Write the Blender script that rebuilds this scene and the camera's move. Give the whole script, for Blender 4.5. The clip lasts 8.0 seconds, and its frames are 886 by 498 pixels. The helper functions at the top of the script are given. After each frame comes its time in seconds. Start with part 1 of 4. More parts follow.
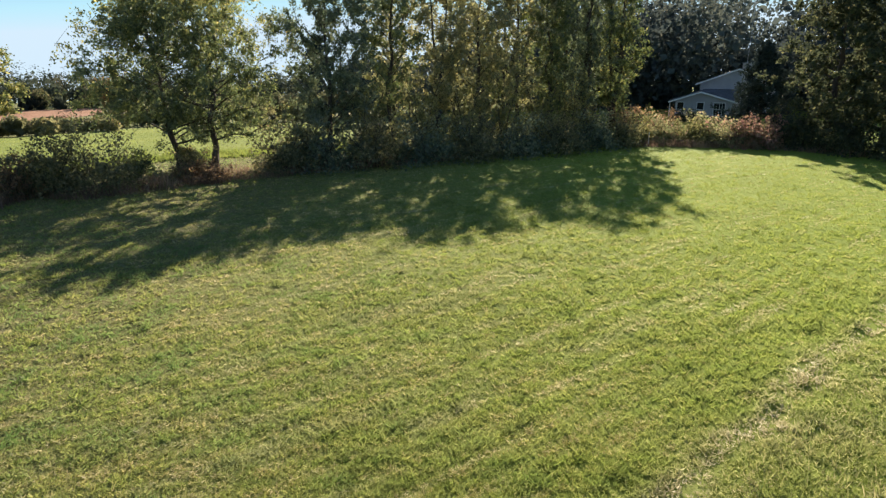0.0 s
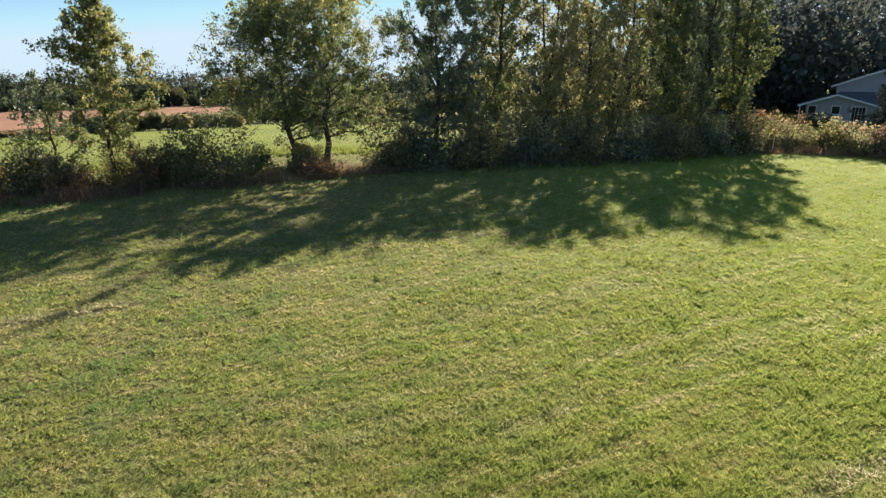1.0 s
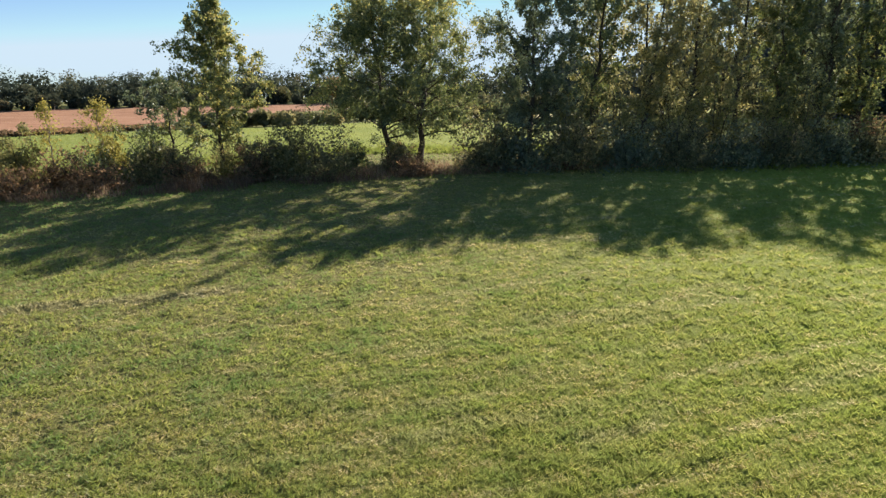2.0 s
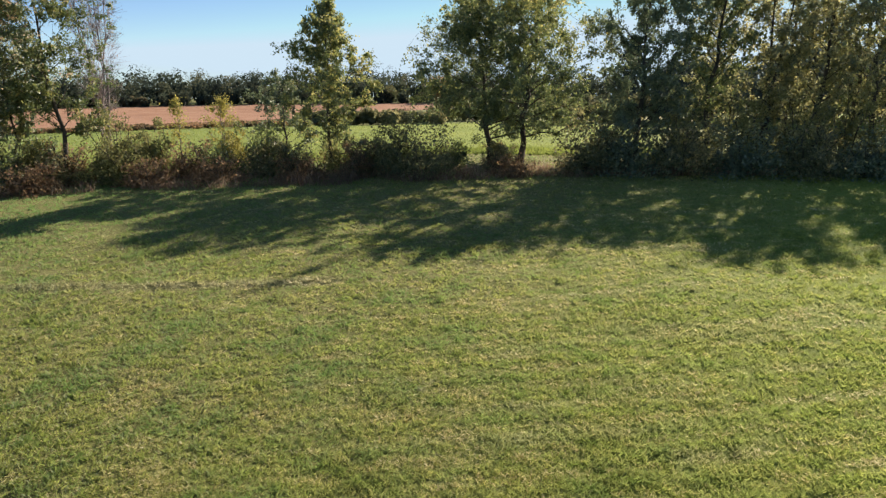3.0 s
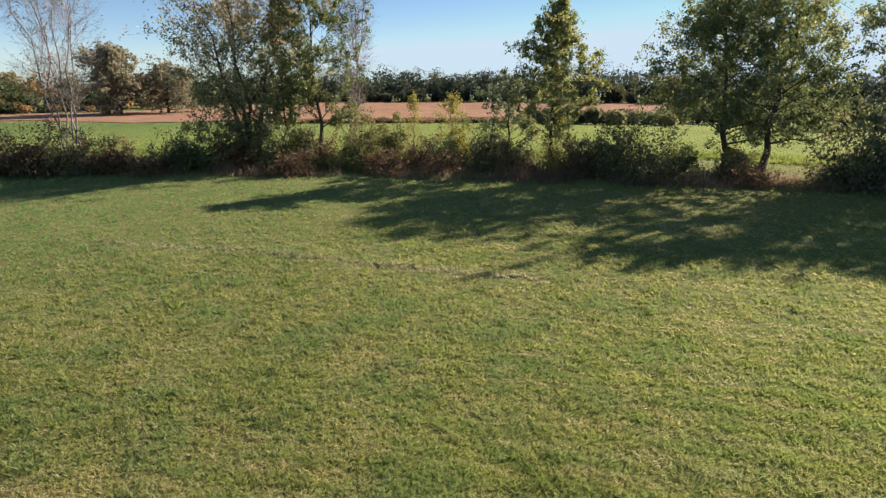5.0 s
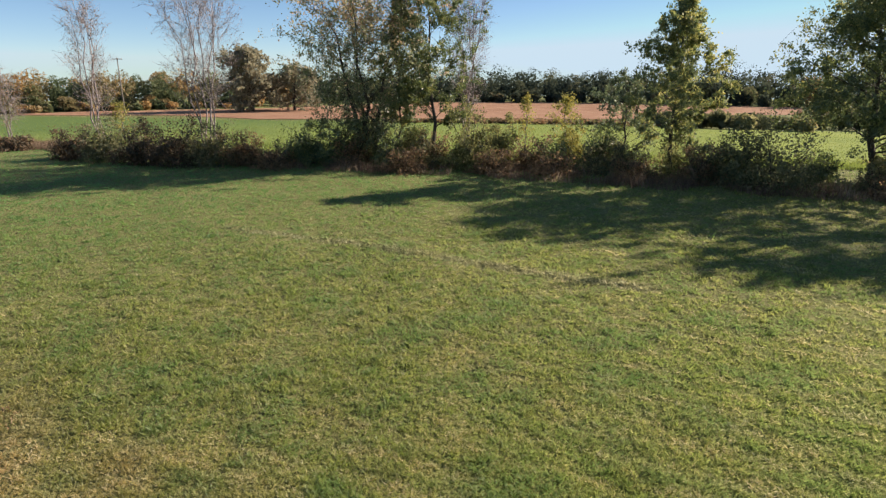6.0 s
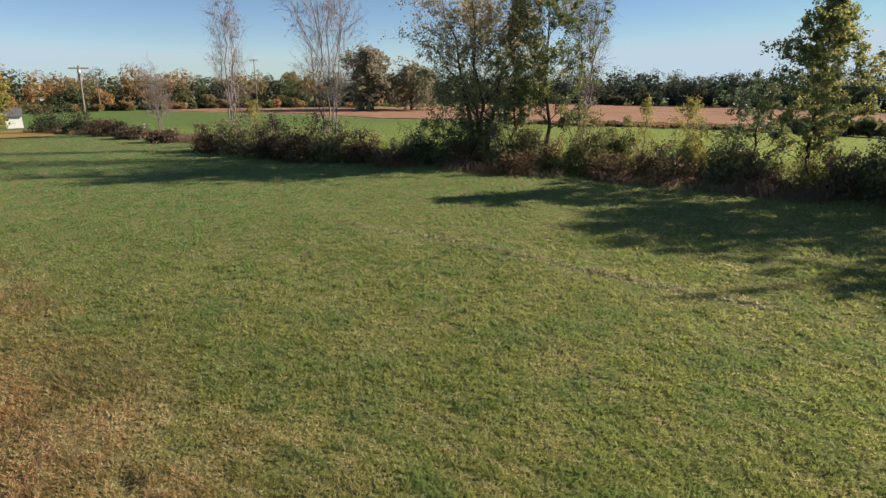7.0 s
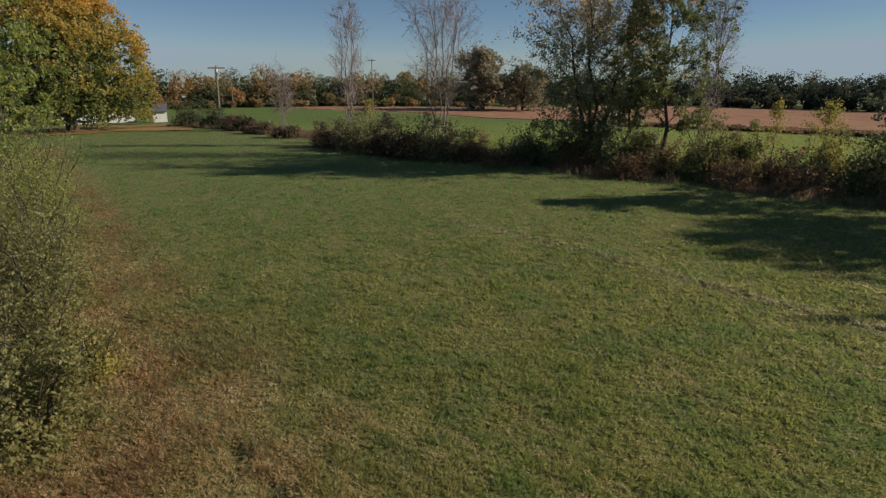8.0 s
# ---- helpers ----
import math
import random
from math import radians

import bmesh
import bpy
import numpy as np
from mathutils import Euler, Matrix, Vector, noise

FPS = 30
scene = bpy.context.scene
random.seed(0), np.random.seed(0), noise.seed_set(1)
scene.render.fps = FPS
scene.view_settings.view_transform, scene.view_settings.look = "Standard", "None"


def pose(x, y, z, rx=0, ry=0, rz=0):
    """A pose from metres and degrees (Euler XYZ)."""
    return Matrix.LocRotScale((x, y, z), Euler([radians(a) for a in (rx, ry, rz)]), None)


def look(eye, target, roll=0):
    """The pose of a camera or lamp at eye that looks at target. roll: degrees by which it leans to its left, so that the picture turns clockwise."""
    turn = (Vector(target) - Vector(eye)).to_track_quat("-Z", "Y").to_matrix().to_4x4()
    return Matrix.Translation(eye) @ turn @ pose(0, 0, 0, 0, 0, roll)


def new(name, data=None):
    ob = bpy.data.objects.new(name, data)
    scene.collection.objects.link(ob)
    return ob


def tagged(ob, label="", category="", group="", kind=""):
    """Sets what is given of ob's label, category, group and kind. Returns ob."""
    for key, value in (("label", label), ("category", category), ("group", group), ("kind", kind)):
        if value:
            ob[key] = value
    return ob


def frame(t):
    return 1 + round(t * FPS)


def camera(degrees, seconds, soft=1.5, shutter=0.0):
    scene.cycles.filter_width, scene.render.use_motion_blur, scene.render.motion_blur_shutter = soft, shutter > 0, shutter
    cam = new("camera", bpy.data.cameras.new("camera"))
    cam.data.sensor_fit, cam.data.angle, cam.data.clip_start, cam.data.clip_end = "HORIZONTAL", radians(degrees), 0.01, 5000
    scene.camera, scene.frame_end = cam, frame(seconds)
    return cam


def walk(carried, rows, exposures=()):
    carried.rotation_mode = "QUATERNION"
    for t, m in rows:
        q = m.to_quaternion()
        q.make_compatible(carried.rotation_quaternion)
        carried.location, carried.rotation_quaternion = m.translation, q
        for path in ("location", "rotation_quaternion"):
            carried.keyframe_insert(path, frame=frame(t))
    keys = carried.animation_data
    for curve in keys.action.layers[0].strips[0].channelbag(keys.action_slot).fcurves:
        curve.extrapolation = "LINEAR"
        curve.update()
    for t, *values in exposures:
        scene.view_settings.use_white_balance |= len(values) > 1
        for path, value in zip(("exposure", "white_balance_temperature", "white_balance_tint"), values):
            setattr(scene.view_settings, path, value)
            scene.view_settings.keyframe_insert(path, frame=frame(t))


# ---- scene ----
# The lens and the drone's turn: it hovers 8 m over the field's edge and pans to the left.
cam = camera(72.8, 8.0, soft=1.35)
EYE = (0.0, 0.0, 8.0)
TURN = [
    (0.0, 0.0, -16.95, -0.19), (0.5, 5.42, -16.92, -0.18), (1.0, 9.89, -16.89, -0.17), (2.5, 23.19, -16.82, 0.06),
    (3.0, 28.1, -16.82, 0.1), (3.5, 33.3, -16.85, 0.07), (4.0, 38.59, -16.91, 0.02), (4.5, 43.66, -16.94, 0.0),
    (6.0, 59.28, -16.91, 0.0), (6.5, 64.55, -16.87, 0.1), (7.0, 69.86, -16.83, 0.13), (7.5, 74.85, -16.82, 0.17),
    (8.0, 80.11, -16.85, 0.19),
]
walk(cam, [(t, pose(*EYE, 0, 0, yaw) @ pose(0, 0, 0, 90 + pitch, 0, 0) @ pose(0, 0, 0, 0, 0, roll)) for t, yaw, pitch, roll in TURN],
     exposures=[(0.0, 1.18), (3.0, 1.07), (6.3, 1.0), (7.0, 0.79), (7.5, 0.46), (8.0, -0.02)])

# Sun and sky: a clear autumn afternoon with the sun behind the hedgerow.
SUN_RIGHT, SUN_UP = 10.3, 26.0
world = bpy.data.worlds.new("sky")
scene.world = world
world.use_nodes = True
sky = world.node_tree.nodes.new("ShaderNodeTexSky")
sky.sky_type, sky.sun_disc = "NISHITA", False
sky.sun_elevation, sky.sun_rotation = radians(SUN_UP), radians(SUN_RIGHT)
sky.air_density, sky.dust_density, sky.ozone_density = 0.6, 0.0, 2.2
back = world.node_tree.nodes["Background"]
back.inputs["Strength"].default_value = 0.058
cool = world.node_tree.nodes.new("ShaderNodeMix")
cool.data_type, cool.blend_type = "RGBA", "MULTIPLY"
cool.inputs[0].default_value, cool.inputs[7].default_value = 1.0, (1.0, 1.02, 1.07, 1)
world.node_tree.links.new(sky.outputs[0], cool.inputs[6])
# A thin even veil of haze evens out the sky from its height down to the horizon.
veil = world.node_tree.nodes.new("ShaderNodeMix")
veil.data_type = "RGBA"
veil.inputs[0].default_value, veil.inputs[7].default_value = 0.09, (3.0, 5.9, 8.0, 1)
world.node_tree.links.new(cool.outputs[2], veil.inputs[6])
dim = world.node_tree.nodes.new("ShaderNodeMix")
dim.data_type, dim.blend_type = "RGBA", "DARKEN"
dim.inputs[0].default_value, dim.inputs[7].default_value = 1.0, (5.2, 6.5, 7.6, 1)
world.node_tree.links.new(veil.outputs[2], dim.inputs[6])
world.node_tree.links.new(dim.outputs[2], back.inputs["Color"])
sun = new("sun", bpy.data.lights.new("sun", "SUN"))
sun.data.energy, sun.data.angle, sun.data.color = 5.0, radians(0.55), (1.0, 0.876, 0.725)
to_sun = Vector((math.sin(radians(SUN_RIGHT)) * math.cos(radians(SUN_UP)), math.cos(radians(SUN_RIGHT)) * math.cos(radians(SUN_UP)), math.sin(radians(SUN_UP))))
sun.matrix_world = look(to_sun * 300, (0, 0, 0))
sun.matrix_world.translation = to_sun * 300


# ---------------------------------------------------------------- shape of the land
def smooth(a):
    a = np.clip(a, 0, 1)
    return a * a * (3 - 2 * a)


def lattice(ix, iy, seed):
    n = np.sin(ix * 127.1 + iy * 311.7 + seed * 74.7) * 43758.5453
    return n - np.floor(n)


def rolling(x, y, size, seed=0):
    """Smooth random relief between 0 and 1, with bumps of the given size."""
    u, v = np.asarray(x, float) / size, np.asarray(y, float) / size
    iu, iv = np.floor(u), np.floor(v)
    fu, fv = smooth(u - iu), smooth(v - iv)
    low = lattice(iu, iv, seed) * (1 - fu) + lattice(iu + 1, iv, seed) * fu
    high = lattice(iu, iv + 1, seed) * (1 - fu) + lattice(iu + 1, iv + 1, seed) * fu
    return low * (1 - fv) + high * fv


def land(x, y):
    """Height of the ground: level round the field, falling gently beyond the hedgerow."""
    far = np.hypot(x, y)
    left = np.degrees(np.arctan2(-np.asarray(x, float), y))
    left = np.where(left < -100, left + 360, left)
    return -5.0 * smooth((far - 55) / 145) * smooth((left + 12) / 32) - 0.045 * np.maximum(far - 275, 0)


MARGIN = np.array([(-70.0, -32.0), (-33.0, -13.5), (-10.8, -2.0), (4.9, 9.9), (14.7, 18.4), (40.0, 40.0)])
RUT = np.array([(-31.4, 5.7), (-28.9, 7.9), (-26.0, 9.9), (-22.4, 12.2), (-18.3, 14.7), (-15.7, 16.4), (-14.2, 17.8)])
SCRAPE = np.array([(-0.6, 12.2), (1.2, 13.8), (3.5, 15.8), (5.6, 17.2), (9.0, 19.6)])


def off_line(x, y, line):
    """Signed distance from a polyline (positive on its left side)."""
    best = np.full(np.shape(x), 1e9)
    side = np.ones(np.shape(x))
    for (ax, ay), (bx, by) in zip(line[:-1], line[1:]):
        dx, dy = bx - ax, by - ay
        s = np.clip(((x - ax) * dx + (y - ay) * dy) / (dx * dx + dy * dy), 0, 1)
        d = np.hypot(x - ax - s * dx, y - ay - s * dy)
        near = d < best
        best = np.where(near, d, best)
        side = np.where(near, np.sign(dx * (y - ay) - dy * (x - ax)), side)
    return best * side


def dryness(x, y):
    """How much of the sward is straw: along the worn margin, the old rut and in loose patches."""
    m = off_line(x, y, MARGIN) + 1.2 * (rolling(x, y, 2.2, 5) - 0.5)
    patch = rolling(x, y, 1.1, 3)
    west = smooth((-x - 5) / 8)
    a = np.exp(-(m / 0.55) ** 2) * (0.55 + 0.75 * patch) * (1 - 0.8 * west)
    rough = np.where(m < 0, 0.1 + 0.5 * patch + 0.3 * west, 0)
    worn = smooth(1 - np.abs(m - 0.3) / 3.8) * west * (0.24 + 0.68 * rolling(x, y, 1.6, 7))
    r = np.exp(-((off_line(x, y, RUT) + 0.2 * (patch - 0.5)) / 0.32) ** 2) * (0.34 + 0.50 * rolling(x, y, 1.3, 8))
    b = np.exp(-((off_line(x, y, SCRAPE) + 0.5 * (patch - 0.5)) / 0.28) ** 2) * smooth((rolling(x, y, 1.5, 18) - 0.35) * 4) * 0.5
    # Straw left in streaks along the mower's way.
    streak = rolling((0.8 * x + 0.6 * y) * 0.09, 0.8 * y - 0.6 * x, 0.36, 23)
    b = np.maximum(b, smooth((streak - 0.62) * 4.5) * smooth((x + 12) / 12) * (0.10 + 0.5 * rolling(x, y, 0.8, 24)) * smooth((m - 0.6) / 2))
    return np.clip(np.maximum.reduce([a, rough, worn, r, b]), 0, 1)


def relief(x, y):
    """Small unevenness of the field: bumps, the old rut and the worn margin."""
    fade = smooth((75 - np.hypot(x, y)) / 30)
    up = 0.10 * (rolling(x, y, 3.0, 1) - 0.5) + 0.07 * (rolling(x, y, 0.9, 2) - 0.5)
    rut, margin = off_line(x, y, RUT), off_line(x, y, MARGIN)
    up = up - 0.05 * np.exp(-((rut + 0.3) / 0.3) ** 2) * (0.4 + rolling(x, y, 0.9, 9)) + 0.05 * np.exp(-((rut - 0.25) / 0.35) ** 2)
    return (up - 0.11 * np.exp(-(margin / 0.25) ** 2) * smooth((rolling(x, y, 0.8, 6) - 0.3) * 2) * smooth((x + 17) / 5)) * fade


# ---------------------------------------------------------------- materials
def material(name):
    mat = bpy.data.materials.new(name)
    mat.use_nodes = True
    nt = mat.node_tree
    nt.nodes.clear()
    return mat, nt, nt.nodes.new("ShaderNodeOutputMaterial")


def node(nt, kind, links=(), **values):
    n = nt.nodes.new(kind)
    for key, value in values.items():
        set_input(n, key, value)
    for key, socket in links:
        nt.links.new(socket, n.inputs[key])
    return n


def set_input(n, key, value):
    n.inputs[key.replace("_", " ")].default_value = value


def noise_tex(nt, vector, scale, detail=3.0, rough=0.55):
    n = node(nt, "ShaderNodeTexNoise", [("Vector", vector)], Scale=scale, Detail=detail, Roughness=rough)
    return n.outputs["Fac"]


def ramp(nt, fac, stops):
    n = nt.nodes.new("ShaderNodeValToRGB")
    while len(n.color_ramp.elements) < len(stops):
        n.color_ramp.elements.new(0.5)
    for e, (p, c) in zip(n.color_ramp.elements, stops):
        e.position, e.color = p, (*c, 1)
    nt.links.new(fac, n.inputs[0])
    return n.outputs[0]


def mixed(nt, fac, a, b, how="MIX"):
    n = nt.nodes.new("ShaderNodeMix")
    n.data_type, n.blend_type = "RGBA", how
    for socket, value in ((n.inputs[0], fac), (n.inputs[6], a), (n.inputs[7], b)):
        if isinstance(value, bpy.types.NodeSocket):
            nt.links.new(value, socket)
        elif isinstance(value, tuple):
            socket.default_value = (*value, 1)
        else:
            socket.default_value = value
    return n.outputs[2]


def level(nt, fac, low, high, to0=0.0, to1=1.0):
    n = nt.nodes.new("ShaderNodeMapRange")
    nt.links.new(fac, n.inputs[0])
    for k, v in enumerate((low, high, to0, to1)):
        n.inputs[k + 1].default_value = v
    return n.outputs[0]


def attribute(nt, name):
    n = nt.nodes.new("ShaderNodeAttribute")
    n.attribute_name = name
    return n.outputs["Fac"]


def place(nt):
    return nt.nodes.new("ShaderNodeNewGeometry").outputs["Position"]


def bumped(nt, height, strength, distance):
    n = node(nt, "ShaderNodeBump", [("Height", height)], Strength=strength, Distance=distance)
    return n.outputs[0]


def plain(name, stops, scale=3.0, roughness=0.7, metal=0.0, bump=0.3, bump_scale=30.0, stretch=(1, 1, 1)):
    """A solid surface with colour variation at two scales and fine relief."""
    mat, nt, out = material(name)
    co = nt.nodes.new("ShaderNodeTexCoord").outputs["Object"]
    mp = node(nt, "ShaderNodeMapping", [("Vector", co)], Scale=stretch).outputs[0]
    a, b = noise_tex(nt, mp, scale, 4), noise_tex(nt, mp, bump_scale, 3)
    fac = mixed(nt, 0.35, a, b)
    col = ramp(nt, fac, stops)
    p = node(nt, "ShaderNodeBsdfPrincipled", [("Base Color", col), ("Normal", bumped(nt, b, bump, 0.02))], Roughness=roughness, Metallic=metal)
    nt.links.new(p.outputs[0], out.inputs[0])
    return mat


def leafy(name, stops, through_light=0.45, gloss=0.035):
    """Thin leaves: diffuse above, light shining through, a faint sheen. tint is set leaf by leaf."""
    mat, nt, out = material(name)
    pos = place(nt)
    fac = mixed(nt, 0.22, attribute(nt, "tint"), noise_tex(nt, pos, 0.35, 3))
    col = ramp(nt, fac, stops)
    d = node(nt, "ShaderNodeBsdfDiffuse", [("Color", col)])
    warm = nt.nodes.new("ShaderNodeHueSaturation")
    warm.inputs["Saturation"].default_value, warm.inputs["Value"].default_value = 1.0, 1.7
    nt.links.new(col, warm.inputs["Color"])
    tr = node(nt, "ShaderNodeBsdfTranslucent", [("Color", warm.outputs[0])])
    g = node(nt, "ShaderNodeBsdfGlossy", Roughness=0.5)
    m1, m2 = nt.nodes.new("ShaderNodeMixShader"), nt.nodes.new("ShaderNodeMixShader")
    m1.inputs[0].default_value, m2.inputs[0].default_value = through_light, gloss
    nt.links.new(d.outputs[0], m1.inputs[1]), nt.links.new(tr.outputs[0], m1.inputs[2])
    nt.links.new(m1.outputs[0], m2.inputs[1]), nt.links.new(g.outputs[0], m2.inputs[2])
    nt.links.new(m2.outputs[0], out.inputs[0])
    return mat


def sward_colour(nt):
    """The mown field's colours, shared by the soil sheet and the blades on it."""
    pos = place(nt)
    big, mid, fine = noise_tex(nt, pos, 0.10, 3), noise_tex(nt, pos, 3.2, 4), noise_tex(nt, pos, 11.0, 4)
    rows = node(nt, "ShaderNodeMapping", [("Vector", pos)], Rotation=(0, 0, radians(-38)), Scale=(0.05, 1.3, 1)).outputs[0]
    lines = noise_tex(nt, rows, 1.0, 3)
    west = level(nt, node(nt, "ShaderNodeSeparateXYZ", [("Vector", pos)]).outputs[0], -20, -54)
    east = level(nt, node(nt, "ShaderNodeSeparateXYZ", [("Vector", pos)]).outputs[0], -14, 10)
    lush = mixed(nt, level(nt, big, 0.35, 0.65), (0.098, 0.205, 0.055), (0.138, 0.235, 0.065))
    col = mixed(nt, level(nt, big, 0.35, 0.65), (0.170, 0.215, 0.044), (0.262, 0.268, 0.064))
    col = mixed(nt, west, col, lush)
    col = mixed(nt, east, col, mixed(nt, level(nt, big, 0.35, 0.65), (0.168, 0.252, 0.033), (0.245, 0.295, 0.046)))
    straw = mixed(nt, east, mixed(nt, west, (0.36, 0.31, 0.135), (0.19, 0.225, 0.085)), (0.31, 0.285, 0.10))
    col = mixed(nt, level(nt, mid, 0.48, 0.64, 0, 0.5), col, straw)
    col = mixed(nt, level(nt, lines, 0.46, 0.58, 0, 0.75), col, straw)
    col = mixed(nt, level(nt, fine, 0.53, 0.68, 0, 0.6), col, (0.13, 0.105, 0.05))
    return col, mid, fine, west


def ground_material():
    mat, nt, out = material("mown_sward")
    col, _, fine, _ = sward_colour(nt)
    dry = attribute(nt, "dry")
    brown = ramp(nt, fine, [(0.3, (0.24, 0.135, 0.080)), (0.5, (0.41, 0.25, 0.15)), (0.72, (0.55, 0.41, 0.26))])
    pale = ramp(nt, fine, [(0.3, (0.24, 0.19, 0.13)), (0.55, (0.42, 0.36, 0.26)), (0.75, (0.58, 0.53, 0.42))])
    straw = mixed(nt, level(nt, node(nt, "ShaderNodeSeparateXYZ", [("Vector", place(nt))]).outputs[1], 1, 6), brown, pale)
    col = mixed(nt, dry, col, straw)
    clods = noise_tex(nt, place(nt), 7.0, 5, 0.65)
    col = mixed(nt, level(nt, clods, 0.40, 0.60, 0.1, 0.55), col, (0.172, 0.152, 0.062))
    # Thatch: dead leaves, moss and dark gaps a few centimetres across.
    grain, litter = noise_tex(nt, place(nt), 13.0, 5, 0.7), noise_tex(nt, place(nt), 24.0, 4, 0.75)
    thatch = ramp(nt, litter, [(0.34, (0.060, 0.065, 0.024)), (0.45, (0.165, 0.185, 0.048)), (0.54, (0.30, 0.275, 0.11)), (0.64, (0.50, 0.43, 0.24))])
    col = mixed(nt, 0.62, col, thatch)
    col = mixed(nt, level(nt, grain, 0.50, 0.60, 0, 0.75), col, (0.050, 0.050, 0.022))
    east = level(nt, node(nt, "ShaderNodeSeparateXYZ", [("Vector", place(nt))]).outputs[0], -12, 14, 0, 0.85)
    col = mixed(nt, east, col, (0.25, 0.33, 0.038))
    p = node(nt, "ShaderNodeBsdfPrincipled", [("Base Color", col), ("Normal", bumped(nt, grain, 1.0, 0.10))], Roughness=0.9)
    p.inputs["Specular IOR Level"].default_value = 0.15
    nt.links.new(p.outputs[0], out.inputs[0])
    return mat


def blade_material(name, through_light=0.5):
    mat, nt, out = material(name)
    col, _, _, west = sward_colour(nt)
    tint = attribute(nt, "tint")
    straw = ramp(nt, tint, [(0.0, (0.21, 0.175, 0.10)), (0.5, (0.38, 0.325, 0.21)), (1.0, (0.60, 0.54, 0.42))])
    south = level(nt, node(nt, "ShaderNodeSeparateXYZ", [("Vector", place(nt))]).outputs[1], 6, 1)
    straw = mixed(nt, south, straw, ramp(nt, tint, [(0.0, (0.23, 0.115, 0.062)), (0.4, (0.39, 0.205, 0.115)), (0.75, (0.48, 0.305, 0.165)), (1.0, (0.60, 0.46, 0.28))]))
    green = ramp(nt, tint, [(0.0, (0.060, 0.092, 0.024)), (0.3, (0.140, 0.185, 0.042)), (0.5, (0.240, 0.272, 0.060)), (0.66, (0.28, 0.27, 0.085)), (0.82, (0.37, 0.30, 0.15)), (1.0, (0.50, 0.42, 0.25))])
    col = mixed(nt, 0.72, col, green)
    col = mixed(nt, level(nt, west, 0, 1, 0, 0.68), col, (0.112, 0.222, 0.070))
    far_west = level(nt, node(nt, "ShaderNodeSeparateXYZ", [("Vector", place(nt))]).outputs[0], -26, -54, 0, 0.7)
    col = mixed(nt, far_west, col, (0.122, 0.262, 0.075))
    damp = noise_tex(nt, place(nt), 0.55, 3)
    inland = level(nt, node(nt, "ShaderNodeSeparateXYZ", [("Vector", place(nt))]).outputs[0], 3, -9, 0.12, 0.55)
    wet = nt.nodes.new("ShaderNodeMath")
    wet.operation = "MULTIPLY"
    nt.links.new(level(nt, damp, 0.46, 0.62), wet.inputs[0]), nt.links.new(inland, wet.inputs[1])
    col = mixed(nt, wet.outputs[0], col, (0.105, 0.190, 0.056))
    fresh = level(nt, node(nt, "ShaderNodeSeparateXYZ", [("Vector", place(nt))]).outputs[0], -4, 18, 0, 0.36)
    col = mixed(nt, fresh, col, (0.260, 0.290, 0.042))
    col = mixed(nt, attribute(nt, "dry"), col, straw)
    d = node(nt, "ShaderNodeBsdfDiffuse", [("Color", col)])
    glow = nt.nodes.new("ShaderNodeHueSaturation")
    glow.inputs["Saturation"].default_value, glow.inputs["Value"].default_value = 0.97, 2.15
    nt.links.new(col, glow.inputs["Color"])
    tr = node(nt, "ShaderNodeBsdfTranslucent", [("Color", glow.outputs[0])])
    g = node(nt, "ShaderNodeBsdfGlossy", Roughness=0.5)
    m1, m2 = nt.nodes.new("ShaderNodeMixShader"), nt.nodes.new("ShaderNodeMixShader")
    m1.inputs[0].default_value, m2.inputs[0].default_value = through_light, 0.02
    nt.links.new(d.outputs[0], m1.inputs[1]), nt.links.new(tr.outputs[0], m1.inputs[2])
    nt.links.new(m1.outputs[0], m2.inputs[1]), nt.links.new(g.outputs[0], m2.inputs[2])
    nt.links.new(m2.outputs[0], out.inputs[0])
    return mat


def field_material(name, stops, scale, bump, thin=None):
    mat, nt, out = material(name)
    pos = place(nt)
    rows = node(nt, "ShaderNodeMapping", [("Vector", pos)], Rotation=(0, 0, radians(-30)), Scale=(0.05, 0.8, 1)).outputs[0]
    fac = mixed(nt, 0.5, noise_tex(nt, pos, scale, 5), noise_tex(nt, rows, 1.0, 4))
    col = ramp(nt, fac, stops)
    # thin: darker western colour, imitating the crop seen away from the sun.
    if thin:
        col = mixed(nt, level(nt, node(nt, "ShaderNodeSeparateXYZ", [("Vector", pos)]).outputs[0], -55, -120), col, thin)
    p = node(nt, "ShaderNodeBsdfPrincipled", [("Base Color", col), ("Normal", bumped(nt, noise_tex(nt, pos, 3.0, 4), bump, 0.2))], Roughness=0.95)
    p.inputs["Specular IOR Level"].default_value = 0.1
    nt.links.new(p.outputs[0], out.inputs[0])
    return mat


SWARD, BLADE = ground_material(), blade_material("grass_blade")
HAYFIELD = field_material("young_green_crop", [(0.3, (0.165, 0.210, 0.052)), (0.5, (0.222, 0.262, 0.062)), (0.7, (0.28, 0.305, 0.080))], 0.12, 0.6, (0.115, 0.170, 0.050))
TILLED = field_material("dry_bean_field", [(0.3, (0.25, 0.135, 0.085)), (0.5, (0.34, 0.19, 0.12)), (0.7, (0.42, 0.26, 0.17))], 0.15, 0.8)
LEAFFALL = field_material("fallen_leaves", [(0.3, (0.24, 0.15, 0.06)), (0.5, (0.34, 0.22, 0.09)), (0.7, (0.22, 0.21, 0.06))], 0.8, 0.8)
